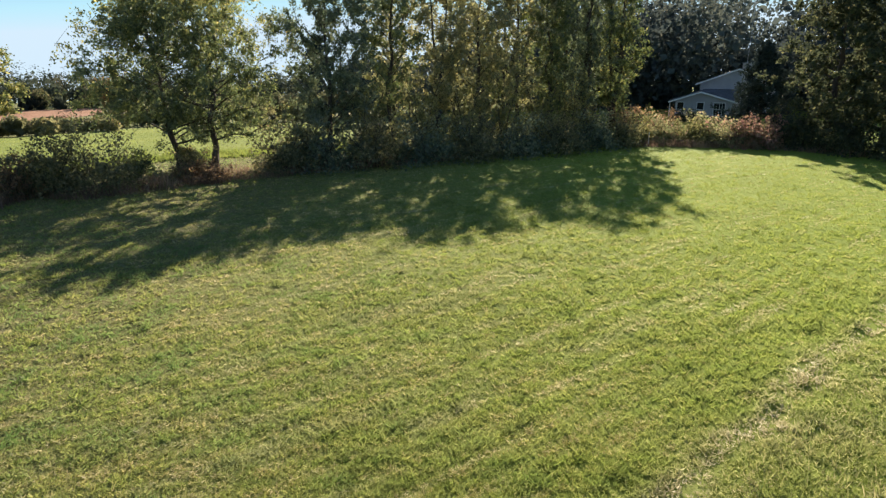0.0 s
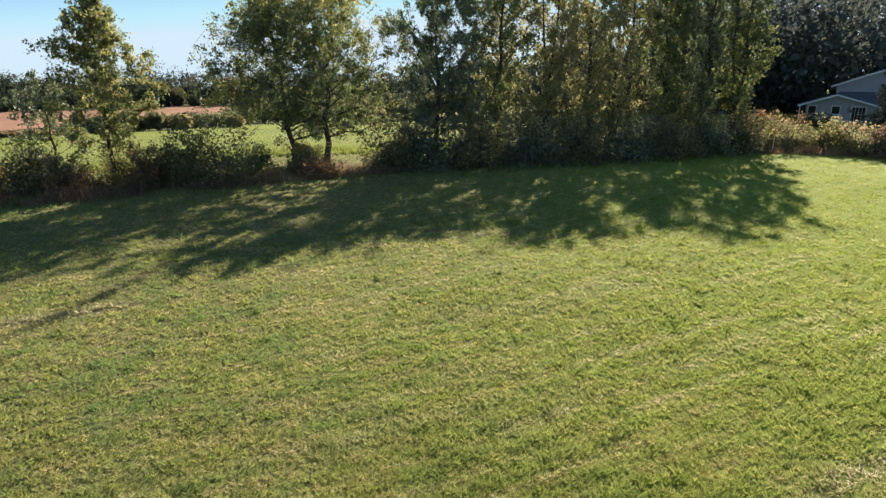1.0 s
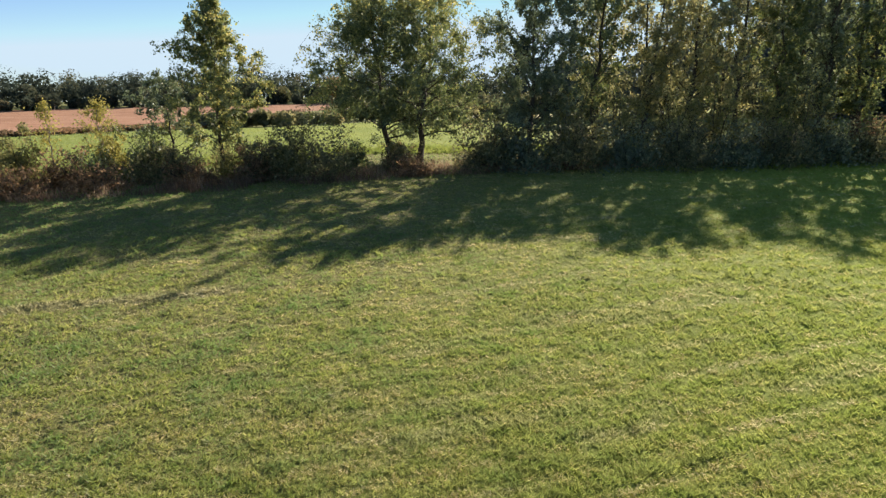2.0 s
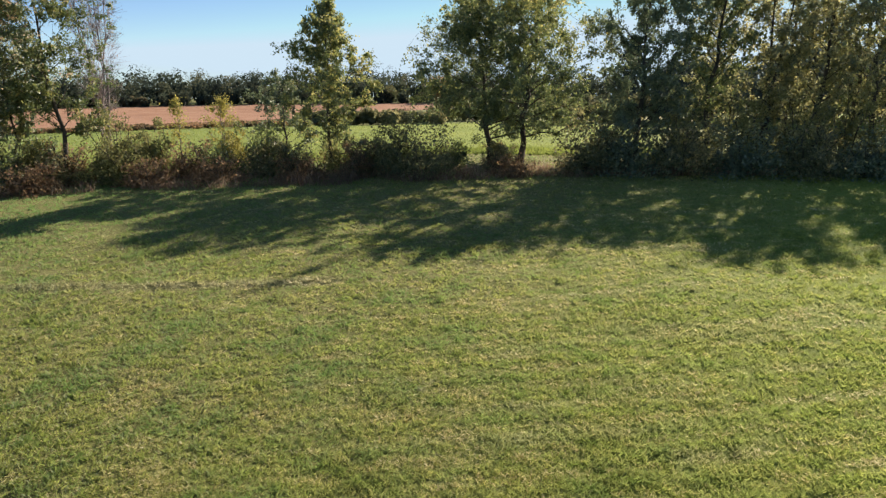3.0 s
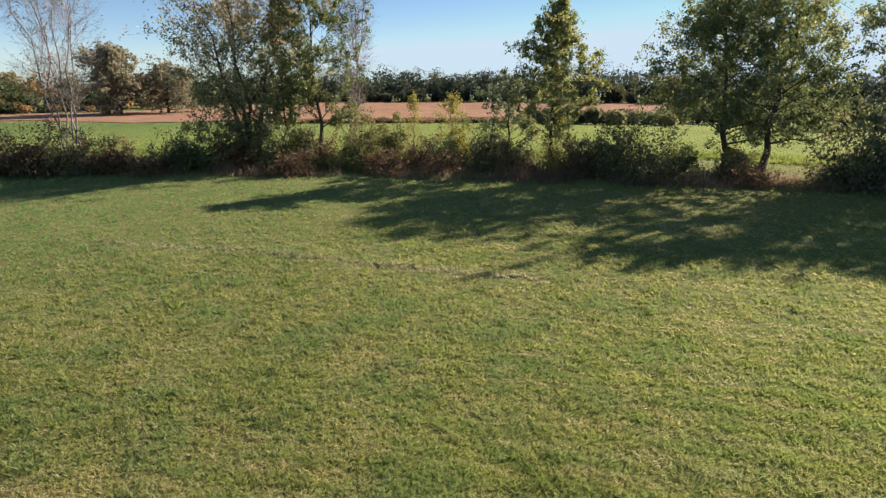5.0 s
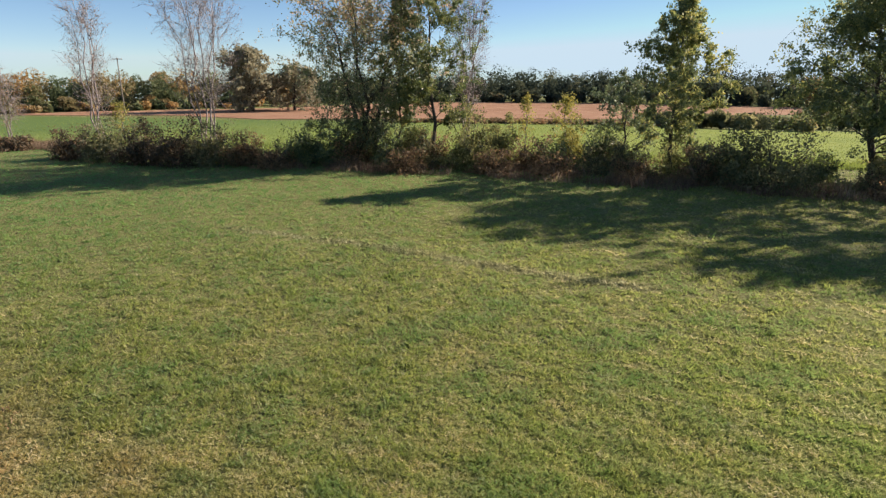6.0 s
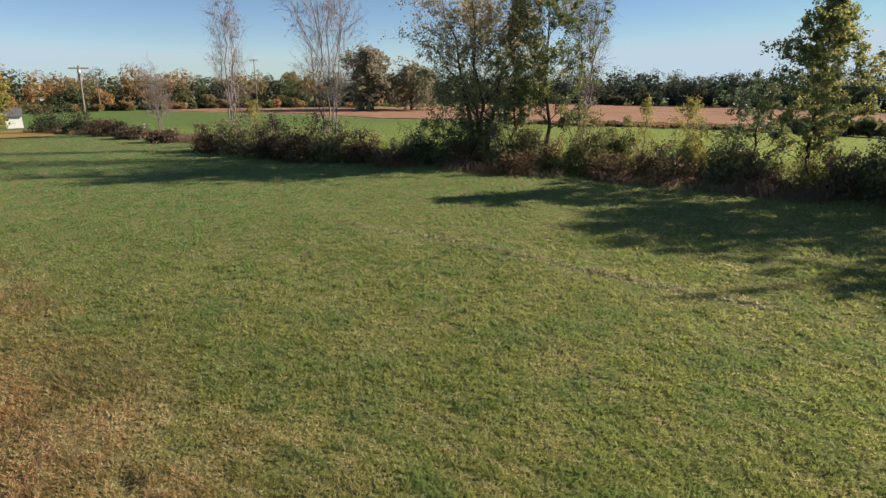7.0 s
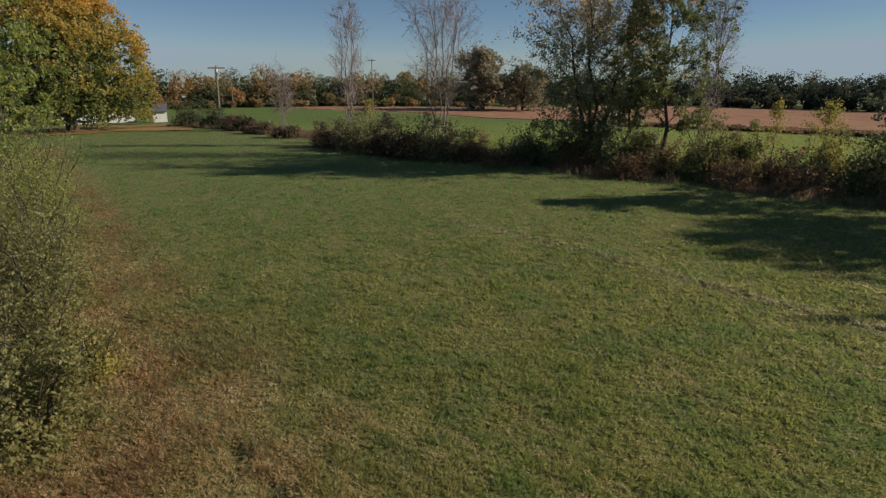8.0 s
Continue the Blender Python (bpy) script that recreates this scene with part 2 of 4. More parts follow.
BARK = plain("grey_brown_bark", [(0.3, (0.040, 0.031, 0.023)), (0.55, (0.075, 0.060, 0.046)), (0.75, (0.12, 0.10, 0.08))], 2.0, 0.9, 0, 0.8, 14, (1, 1, 0.3))
PALE_BARK = plain("pale_twig_bark", [(0.3, (0.17, 0.135, 0.13)), (0.55, (0.28, 0.23, 0.225)), (0.75, (0.38, 0.325, 0.315))], 2.0, 0.9, 0, 0.6, 14, (1, 1, 0.3))
GREEN = leafy("green_leaves", [(0.15, (0.048, 0.072, 0.028)), (0.5, (0.115, 0.145, 0.046)), (0.72, (0.22, 0.225, 0.068)), (0.9, (0.40, 0.33, 0.11))], 0.42, 0.07)
YELLOWING = leafy("yellowing_leaves", [(0.15, (0.072, 0.098, 0.042)), (0.45, (0.155, 0.182, 0.062)), (0.65, (0.29, 0.28, 0.090)), (0.88, (0.54, 0.44, 0.14))], 0.50, 0.07)
DARK = leafy("dark_leaves", [(0.15, (0.055, 0.076, 0.044)), (0.5, (0.125, 0.158, 0.080)), (0.75, (0.23, 0.25, 0.12)), (0.95, (0.40, 0.34, 0.16))], 0.40, 0.08)
SHRUB = leafy("shrub_leaves", [(0.15, (0.080, 0.085, 0.048)), (0.5, (0.165, 0.165, 0.078)), (0.75, (0.285, 0.25, 0.115)), (0.95, (0.42, 0.27, 0.15))], 0.42, 0.03)
GOLD = leafy("golden_leaves", [(0.2, (0.175, 0.175, 0.055)), (0.5, (0.30, 0.27, 0.072)), (0.8, (0.43, 0.345, 0.092))], 0.42, 0.03)
RUSSET = leafy("russet_leaves", [(0.2, (0.11, 0.085, 0.050)), (0.45, (0.21, 0.140, 0.078)), (0.7, (0.32, 0.190, 0.105)), (0.9, (0.27, 0.235, 0.095))], 0.42, 0.02)
SUMAC = leafy("sumac_leaves", [(0.2, (0.18, 0.19, 0.085)), (0.45, (0.30, 0.30, 0.14)), (0.65, (0.37, 0.31, 0.17)), (0.85, (0.41, 0.21, 0.17))], 0.42)
PINK = leafy("red_sumac_leaves", [(0.15, (0.10, 0.11, 0.05)), (0.4, (0.22, 0.17, 0.10)), (0.65, (0.30, 0.155, 0.12)), (0.9, (0.38, 0.25, 0.19))], 0.38)
RUSTDARK = leafy("dark_rust_leaves", [(0.2, (0.055, 0.048, 0.032)), (0.5, (0.115, 0.085, 0.050)), (0.75, (0.20, 0.115, 0.068)), (0.95, (0.22, 0.19, 0.08))], 0.34, 0.03)
MAPLE = leafy("turning_maple_leaves", [(0.15, (0.080, 0.118, 0.038)), (0.42, (0.185, 0.205, 0.058)), (0.66, (0.37, 0.285, 0.070)), (0.90, (0.58, 0.31, 0.075))], 0.42, 0.02)
BRONZE = leafy("bronzing_leaves", [(0.15, (0.070, 0.095, 0.044)), (0.45, (0.150, 0.180, 0.068)), (0.65, (0.29, 0.255, 0.125)), (0.9, (0.50, 0.31, 0.19))], 0.52, 0.08)
NEEDLES = leafy("dark_blue_green_needles", [(0.3, (0.038, 0.055, 0.050)), (0.6, (0.065, 0.086, 0.074)), (0.9, (0.10, 0.118, 0.095))], 0.12, 0.01)
# Leaf greens darkened so that deep shade is already in the colour.
DEEP = leafy("shade_darkened_leaves", [(0.2, (0.044, 0.054, 0.034)), (0.5, (0.078, 0.092, 0.048)), (0.75, (0.140, 0.142, 0.066)), (0.95, (0.25, 0.205, 0.09))], 0.36, 0.015)
TALLWOOD = leafy("tall_woods_canopy", [(0.2, (0.056, 0.070, 0.070)), (0.5, (0.098, 0.118, 0.108)), (0.75, (0.16, 0.175, 0.135)), (0.95, (0.25, 0.22, 0.15))], 0.24, 0.0)
# Greens kept slightly bluish: distant haze is put into the canopy colour.
WOODLAND = leafy("far_green_canopy", [(0.2, (0.045, 0.058, 0.046)), (0.5, (0.080, 0.096, 0.066)), (0.75, (0.125, 0.128, 0.078)), (0.95, (0.22, 0.150, 0.085))], 0.28, 0.0)
AUTUMN = leafy("far_autumn_canopy", [(0.1, (0.069, 0.092, 0.048)), (0.36, (0.119, 0.135, 0.062)), (0.50, (0.190, 0.160, 0.082)), (0.64, (0.265, 0.182, 0.084)), (0.80, (0.365, 0.215, 0.080)), (0.92, (0.270, 0.152, 0.090))], 0.35, 0.012)
STRAW = leafy("dead_grass_stalks", [(0.2, (0.120, 0.078, 0.054)), (0.5, (0.215, 0.145, 0.098)), (0.8, (0.36, 0.28, 0.185))], 0.35, 0.015)
# Yellowing leaves lightened to put sun glare over the grove into the colour.
LIT_GROVE = leafy("glare_lightened_leaves", [(0.1, (0.115, 0.130, 0.075)), (0.45, (0.23, 0.230, 0.110)), (0.75, (0.42, 0.37, 0.155)), (0.95, (0.58, 0.46, 0.20))], 0.52, 0.08)
LIME = leafy("fresh_green_leaves", [(0.2, (0.135, 0.172, 0.046)), (0.5, (0.235, 0.275, 0.070)), (0.8, (0.345, 0.355, 0.095)), (0.95, (0.44, 0.38, 0.12))], 0.48, 0.03)
THICKET = leafy("grey_green_thicket_leaves", [(0.2, (0.125, 0.128, 0.052)), (0.5, (0.22, 0.215, 0.086)), (0.75, (0.325, 0.295, 0.115)), (0.95, (0.44, 0.35, 0.135))], 0.45, 0.012)
DULL = leafy("dull_brown_leaves", [(0.2, (0.185, 0.172, 0.118)), (0.5, (0.27, 0.246, 0.165)), (0.8, (0.33, 0.288, 0.19)), (0.95, (0.275, 0.285, 0.15))], 0.42, 0.012)
VERGE = leafy("yellowing_verge_grass", [(0.15, (0.10, 0.145, 0.040)), (0.45, (0.20, 0.215, 0.065)), (0.7, (0.36, 0.31, 0.15)), (0.93, (0.56, 0.50, 0.35))], 0.42, 0.02)
CROP = leafy("fresh_crop_blades", [(0.2, (0.150, 0.195, 0.050)), (0.5, (0.205, 0.245, 0.060)), (0.8, (0.265, 0.29, 0.075))], 0.45, 0.03)
WEED = leafy("rank_weeds", [(0.15, (0.085, 0.125, 0.04)), (0.38, (0.16, 0.18, 0.06)), (0.5, (0.27, 0.155, 0.09)), (0.7, (0.35, 0.22, 0.13)), (0.85, (0.40, 0.31, 0.17)), (0.97, (0.66, 0.62, 0.52))], 0.4, 0.02)


# ---------------------------------------------------------------- mesh helpers
def mesh_of(name, verts, faces_per, corners, mat, tint=None, dry=None, smooth_faces=False):
    """A mesh whose faces all have the same number of corners, from arrays."""
    me = bpy.data.meshes.new(name)
    n = len(corners) // faces_per
    me.vertices.add(len(verts)), me.loops.add(len(corners)), me.polygons.add(n)
    me.vertices.foreach_set("co", np.asarray(verts, np.float32).ravel())
    me.loops.foreach_set("vertex_index", np.asarray(corners, np.int32))
    me.polygons.foreach_set("loop_start", np.arange(0, len(corners), faces_per, dtype=np.int32))
    me.polygons.foreach_set("use_smooth", np.full(n, smooth_faces))
    for key, values in (("tint", tint), ("dry", dry)):
        if values is not None:
            me.attributes.new(key, "FLOAT", "POINT").data.foreach_set("value", np.asarray(values, np.float32))
    me.materials.append(mat)
    me.update()
    me.validate()
    return me


def unit(v):
    return v / np.maximum(np.linalg.norm(v, axis=-1, keepdims=True), 1e-9)


def leaves_mesh(name, rng, centres, size, mat, tint, aspect=0.6, flat=0.0, hang=0.0):
    """A diamond-shaped, slightly folded leaf at each centre."""
    n = len(centres)
    along = rng.normal(size=(n, 3)) * (1, 1, 1 - 0.6 * flat) + (0, 0, -hang)
    along = unit(along)
    side = unit(np.cross(along, rng.normal(size=(n, 3)) * (1 - flat) + np.array((0, 0, 3.0 * flat))))
    length = size * rng.uniform(0.6, 1.4, (n, 1))
    wide = length * aspect
    up = np.cross(along, side)
    v = np.stack([centres - along * length / 2, centres + side * wide / 2 + up * length * 0.1, centres + along * length / 2, centres - side * wide / 2 + up * length * 0.1], 1)
    return mesh_of(name, v.reshape(-1, 3), 4, np.arange(4 * n), mat, np.repeat(tint, 4))


def tubes_mesh(name, paths, mat, sides=6):
    """Tapered limbs along paths of (points, radii)."""
    verts, corners, at = [], [], 0
    most = sides
    for pts, radii in paths:
        pts = np.asarray(pts, float)
        sides = 3 if max(radii) < 0.03 else most
        ring = np.linspace(0, 2 * np.pi, sides, endpoint=False)
        way = unit(np.gradient(pts, axis=0))
        ref = np.where(np.abs(way[:, 2:3]) > 0.9, (1.0, 0, 0), (0, 0, 1.0))
        a = unit(np.cross(way, ref))
        b = np.cross(way, a)
        circle = pts[:, None] + np.asarray(radii)[:, None, None] * (a[:, None] * np.cos(ring)[None, :, None] + b[:, None] * np.sin(ring)[None, :, None])
        verts.append(circle.reshape(-1, 3))
        k = np.arange(len(pts) - 1)[:, None] * sides
        i, j = np.arange(sides)[None], (np.arange(sides)[None] + 1) % sides
        corners.append((np.stack([k + i, k + j, k + j + sides, k + i + sides], -1) + at).ravel())
        at += len(pts) * sides
    return mesh_of(name, np.concatenate(verts), 4, np.concatenate(corners), mat, smooth_faces=True)


def blades_mesh(name, rng, x, y, z, height, width, mat, tint, dry, lean=0.5, way=None):
    """One bent blade at each spot: a triangle with its foot on the ground."""
    n = len(x)
    turn = rng.uniform(0, 2 * np.pi, n)
    tip = rng.uniform(0, 2 * np.pi, n) if way is None else way + rng.normal(0, 0.7, n)
    foot = np.stack([x, y, z - 0.01], 1)
    side = np.stack([np.cos(turn), np.sin(turn), 0 * turn], 1) * (width / 2)[:, None]
    top = foot + np.stack([np.cos(tip) * lean * height, np.sin(tip) * lean * height, height], 1)
    v = np.stack([foot - side, foot + side, top], 1).reshape(-1, 3)
    return mesh_of(name, v, 3, np.arange(3 * n), mat, np.repeat(tint, 3), np.repeat(dry, 3))


def part(name, data, parent, label="", mat=None):
    """Links a mesh, or a bmesh, as one part of a thing."""
    if isinstance(data, bmesh.types.BMesh):
        me = bpy.data.meshes.new(name)
        data.to_mesh(me)
        data.free()
        me.materials.append(mat)
        data = me
    ob = new(name, data)
    ob.parent = parent
    return tagged(ob, label)


def thing(name, x, y, label, category, group="", turn=0.0, z=None):
    ob = new(name)
    ob.empty_display_size = 0.3
    ob.matrix_basis = pose(x, y, float(land(x, y)) if z is None else z, 0, 0, turn)
    return tagged(ob, label, category, group)


def box(bm, x0, x1, y0, y1, z0, z1, bevel=0.0):
    made = bmesh.ops.create_cube(bm, size=1.0)
    bmesh.ops.scale(bm, vec=(x1 - x0, y1 - y0, z1 - z0), verts=made["verts"])
    bmesh.ops.translate(bm, vec=((x0 + x1) / 2, (y0 + y1) / 2, (z0 + z1) / 2), verts=made["verts"])
    if bevel:
        bmesh.ops.bevel(bm, geom=list({e for v in made["verts"] for e in v.link_edges}), offset=bevel, segments=1, affect="EDGES")
    return bm


# ---------------------------------------------------------------- the land
def polar_sheet(name, lefts, near, far, rings, mat, lift, label, ragged=0.0, seed=0):
    """A sheet of land between two distances from the field's edge, over a range of bearings."""
    lefts = np.asarray(lefts, float)
    wobble = 1 + ragged * (np.stack([rolling(lefts, 0 * lefts, 3.0, seed), rolling(lefts, 0 * lefts, 2.0, seed + 1)]) - 0.5)
    s = np.linspace(0, 1, rings)[:, None]
    d = near * wobble[0] * (far * wobble[1] / (near * wobble[0])) ** s
    a = np.radians(lefts)[None]
    x, y = -np.sin(a) * d, np.cos(a) * d
    v = np.stack([x, y, land(x, y) + lift], -1).reshape(-1, 3)
    n = len(lefts)
    i, j = np.meshgrid(np.arange(rings - 1), np.arange(n - 1), indexing="ij")
    k = (i * n + j).ravel()
    ob = new(name, mesh_of(name, v, 4, np.stack([k, k + n, k + n + 1, k + 1], 1).ravel()[::-1], mat, smooth_faces=True))
    return tagged(ob, label, "field", kind="structure")


def build_ground():
    lefts = np.concatenate([np.linspace(-55, 130, 310), np.linspace(131, 304, 50)])
    ds = np.concatenate([[0.0, 1.0, 2.5, 4.0], np.geomspace(5.0, 70, 145), np.geomspace(72, 4500, 60)])
    d, a = np.meshgrid(ds, np.radians(lefts), indexing="ij")
    x, y = 0.4 - np.sin(a) * d, np.cos(a) * d - 0.7
    dry = dryness(x, y)
    v = np.stack([x, y, land(x, y) + relief(x, y) - 0.03], -1).reshape(-1, 3)
    n = len(lefts)
    i, j = np.meshgrid(np.arange(len(ds) - 1), np.arange(n), indexing="ij")
    k, k2 = (i * n + j).ravel(), (i * n + (j + 1) % n).ravel()
    ob = new("ground", mesh_of("ground", v, 4, np.stack([k, k2, k2 + n, k + n], 1).ravel(), SWARD, dry=dry.ravel(), smooth_faces=True))
    return tagged(ob, "mown green field sward with dry straw patches", "ground", kind="structure")


build_ground()
polar_sheet("field_green", np.linspace(8, 112, 160), np.interp(np.linspace(8, 112, 160), [8, 25, 40, 55, 70, 78, 90, 100, 112], [62, 61, 56, 56, 59, 66, 78, 98, 150]),
            np.interp(np.linspace(8, 112, 160), [8, 15, 20, 30, 35, 53, 60, 75, 85, 97, 112], [104, 108, 121, 108, 100, 104, 106, 130, 170, 216, 235]), 40, HAYFIELD, 0.05, "smooth bright green crop field beyond the hedgerow", 0.02, 3)
polar_sheet("field_brown", np.linspace(29, 94, 120), np.interp(np.linspace(29, 94, 120), [29, 33, 40, 50, 56, 65, 76, 82, 94], [200, 188, 150, 122, 119, 125, 141, 178, 207]),
            np.interp(np.linspace(29, 94, 120), [29, 60, 76, 94], [232, 234, 205, 213]), 40, TILLED, 0.09, "dry reddish-brown bean field before the woods", 0.015, 9)
polar_sheet("leaf_litter", np.linspace(102.5, 122, 40), np.full(40, 99.0), np.full(40, 124.0), 20, LEAFFALL, 0.07, "brown fallen leaves on the lawn under the maple", 0.08, 12)


# ---------------------------------------------------------------- trees and shrubs
def skeleton_of(rng, h, r, stems, clear, limbs, spread, rise, shape, trunk_r, twigs, feet=None):
    """Limbs as tapered paths, and the spots from which leaves grow."""
    paths, spots = [], []
    turn0 = rng.uniform(0, 2 * np.pi)
    for s in range(stems):
        a = turn0 + 2 * np.pi * s / stems + rng.normal(0, 0.3)
        out = spread * r * rng.uniform(0.6, 1.1) if stems > 1 else spread * r * 0.3
        top_h = h * (1 if s == 0 else rng.uniform(0.78, 0.98))
        f = np.linspace(0, 1, 9)[:, None]
        way = np.array((math.cos(a), math.sin(a), 0))
        pts = way * out * f ** 1.3 + np.array((0, 0, top_h)) * f + way * 0.06 * min(stems - 1, 3) * r * 0.3
        if feet:
            foot = np.array((*feet[s], 0))
            pts = unit(foot) * out * f ** 1.3 + np.array((0, 0, top_h)) * f + foot
        pts[1:-1] += rng.normal(0, 0.012 * h, (7, 3)) * (1, 1, 0)
        pts[0, 2] = -0.25
        tr = trunk_r * (1 if stems == 1 else 0.75)
        radii = tr * (1 - 0.9 * f[:, 0]) + 0.012
        radii[0] *= 1.35
        paths.append((pts, radii))
        for i in range(limbs):
            u = (i + rng.uniform(0, 1)) / limbs
            fl = clear + (0.98 - clear) * u
            if shape == "cone":
                reach = 1 - 0.93 * u
            elif shape == "egg":
                reach = 0.72 + 0.7 * u if u < 0.3 else 0.93 * (1 - ((u - 0.3) / 0.76) ** 1.5)
            elif shape == "broad":
                reach = 0.85 + 0.15 * math.sin(math.pi * u) - 0.5 * u ** 2
            elif shape == "column":
                reach = 0.55 + 0.45 * math.sin(math.pi * min(u * 1.05, 1)) - 0.35 * u
            else:
                reach = 0.35 + 0.65 * math.sin(math.pi * (u * 0.9 + 0.06)) ** 0.7
            length = r * reach * rng.uniform(0.6, 1.1) * (1 if stems == 1 else 0.75)
            start = np.array([np.interp(fl, f[:, 0], pts[:, k]) for k in range(3)])
            b = (a if stems > 2 and rng.random() < 0.5 else 0) + i * 2.4 + rng.normal(0, 0.5)
            lift = rise + rng.normal(0, 0.12) + 0.35 * u * (shape != "cone")
            flat = np.array((math.cos(b), math.sin(b), 0))
            q = np.linspace(0, 1, 5)[:, None]
            limb = start + (flat * math.cos(lift) + np.array((0, 0, math.sin(lift)))) * length * q + np.array((0, 0, 0.12 * length)) * q ** 2
            limb[1:] += rng.normal(0, 0.035 * length, (4, 3))
            lr = max(0.3 * np.interp(fl, f[:, 0], radii), 0.012)
            paths.append((limb, lr * (1 - 0.85 * q[:, 0]) + 0.004))
            spots += [limb[2] * 0.5 + limb[1] * 0.5, limb[2], limb[3], limb[4]]
            for _ in range(twigs):
                g = rng.uniform(0.25, 1)
                at = np.array([np.interp(g, q[:, 0], limb[:, k]) for k in range(3)])
                d = unit(flat * 0.5 + rng.normal(0, 0.6, 3) + np.array((0, 0, 0.15 + 0.5 * (rise > 0.7))))
                tl = length * rng.uniform(0.25, 0.5)
                end = at + d * tl
                paths.append((np.stack([at, (at + end) / 2 + rng.normal(0, 0.05 * tl, 3), end]), np.array((0.012, 0.009, 0.004)) * (1 + lr * 4)))
                spots += [(at + end) / 2, end, end]
        spots.append(pts[-1])
    return paths, np.array(spots)


def tree_meshes(seed, h, r, leaves, leaf, leaf_mat, stems=1, clear=0.2, limbs=26, spread=0.35, rise=0.55, shape="round", trunk_r=0.2, twigs=4,
                clump=0.45, bark=None, aspect=0.62, sides=5, hang=0.25, tips=0.0, fine=False, dome=0.0, feet=None, gather=0.5, drape=0):
    rng = np.random.default_rng(seed)
    paths, spots = skeleton_of(rng, h, r, stems, clear, limbs, spread, rise, shape, trunk_r, twigs, feet)
    if dome:
        paths = [q for q in paths if np.hypot(*q[0][-1][:2]) < dome * math.sqrt(max(1 - ((q[0][-1][2] - 0.3 * h) / (0.7 * h)) ** 2, 0)) or len(q[0]) == 9]
    if fine:
        extra = []
        for pts, radii in paths:
            if len(pts) == 3:
                for g in (0.35, 0.62, 0.9):
                    at = pts[0] + (pts[2] - pts[0]) * g
                    d = unit(unit(pts[2] - pts[0]) + rng.normal(0, 0.55, 3) + np.array((0, 0, 0.25)))
                    extra.append((np.stack([at, at + d * rng.uniform(0.5, 1.3)]), np.array((0.011, 0.005))))
        fine_twigs = tubes_mesh("twigs", extra, bark, 3)
    thick = [q for q in paths if len(q[0]) > 3]
    trunk = tubes_mesh("trunk", paths if fine else thick + [q for k, q in enumerate(paths) if len(q[0]) == 3 and (k % 2 or leaves >= 20000)], bark or BARK, sides)
    if fine:
        bm = bmesh.new()
        bm.from_mesh(trunk), bm.from_mesh(fine_twigs)
        bm.to_mesh(trunk)
        bm.free()
    some = rng.permutation(len(spots))[:max(int(gather * len(spots)), 4)]
    weight = rng.uniform(0.3, 1.7, len(some))
    pick = some[rng.choice(len(some), leaves, p=weight / weight.sum())]
    # Each spot bears a few sprays; leaves sit along them, and a spray has its own tone.
    spray = rng.integers(0, 3, leaves)
    out = unit(rng.normal(0, 0.75, (len(spots), 3, 3)) + unit(spots * (1, 1, 0.25))[:, None] * 0.9 + (0, 0, 0.15 - 0.5 * hang))[pick, spray]
    reach = 2.5 * clump * rng.uniform(0.5, 1.2, (len(spots), 3))[pick, spray]
    shade = rng.uniform(0, 1, (len(spots), 3))[pick, spray] * 0.5 + rng.uniform(0, 1, leaves) * 0.5
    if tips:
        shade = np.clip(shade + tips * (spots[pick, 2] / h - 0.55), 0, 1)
    run = rng.uniform(-0.15, 1, leaves)
    c = spots[pick] + out * (reach * run)[:, None] + rng.normal(0, 1, (leaves, 3)) * (0.26 * clump + 0.03) - np.array((0, 0, 1)) * (0.3 * hang * reach * run ** 2)[:, None]
    c[:, 2] = np.maximum(c[:, 2], 0.05)
    if drape:
        # Leaf clumps hang all over the dome, down to its low outer branches; higher and +y ones are more orange.
        up = rng.uniform(-0.36, 0.98, 300)
        way = rng.uniform(0, 2 * np.pi, 300)
        flat = np.sqrt(1 - up ** 2) * rng.uniform(0.86, 0.99, 300)
        clumps = np.stack([dome * flat * np.cos(way), dome * flat * np.sin(way), 0.3 * h + 0.66 * h * up], 1)
        own = rng.integers(0, 300, drape)
        c[:drape] = clumps[own] + rng.normal(0, 1, (drape, 3)) * (0.85, 0.85, 0.5)
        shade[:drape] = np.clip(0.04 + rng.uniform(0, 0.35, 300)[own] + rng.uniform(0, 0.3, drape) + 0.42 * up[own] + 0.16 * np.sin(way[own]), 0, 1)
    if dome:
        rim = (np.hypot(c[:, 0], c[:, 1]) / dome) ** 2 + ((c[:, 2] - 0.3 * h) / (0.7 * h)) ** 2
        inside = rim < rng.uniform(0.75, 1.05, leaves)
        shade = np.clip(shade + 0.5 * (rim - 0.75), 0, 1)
        inside &= c[:, 2] > 1.7 + 0.8 * np.sin(c[:, 0] * 0.7)
        c, shade = c[inside], shade[inside]
    return trunk, leaves_mesh("crown", rng, c, leaf, leaf_mat, shade, aspect, 0, hang)


def plant(name, label, category, x, y, meshes, group="", turn=0.0, foliage="crown", stem="trunk"):
    ob = thing(name, x, y, label, category, group, turn)
    part(stem, meshes[0], ob)
    part(foliage, meshes[1], ob)
    return ob


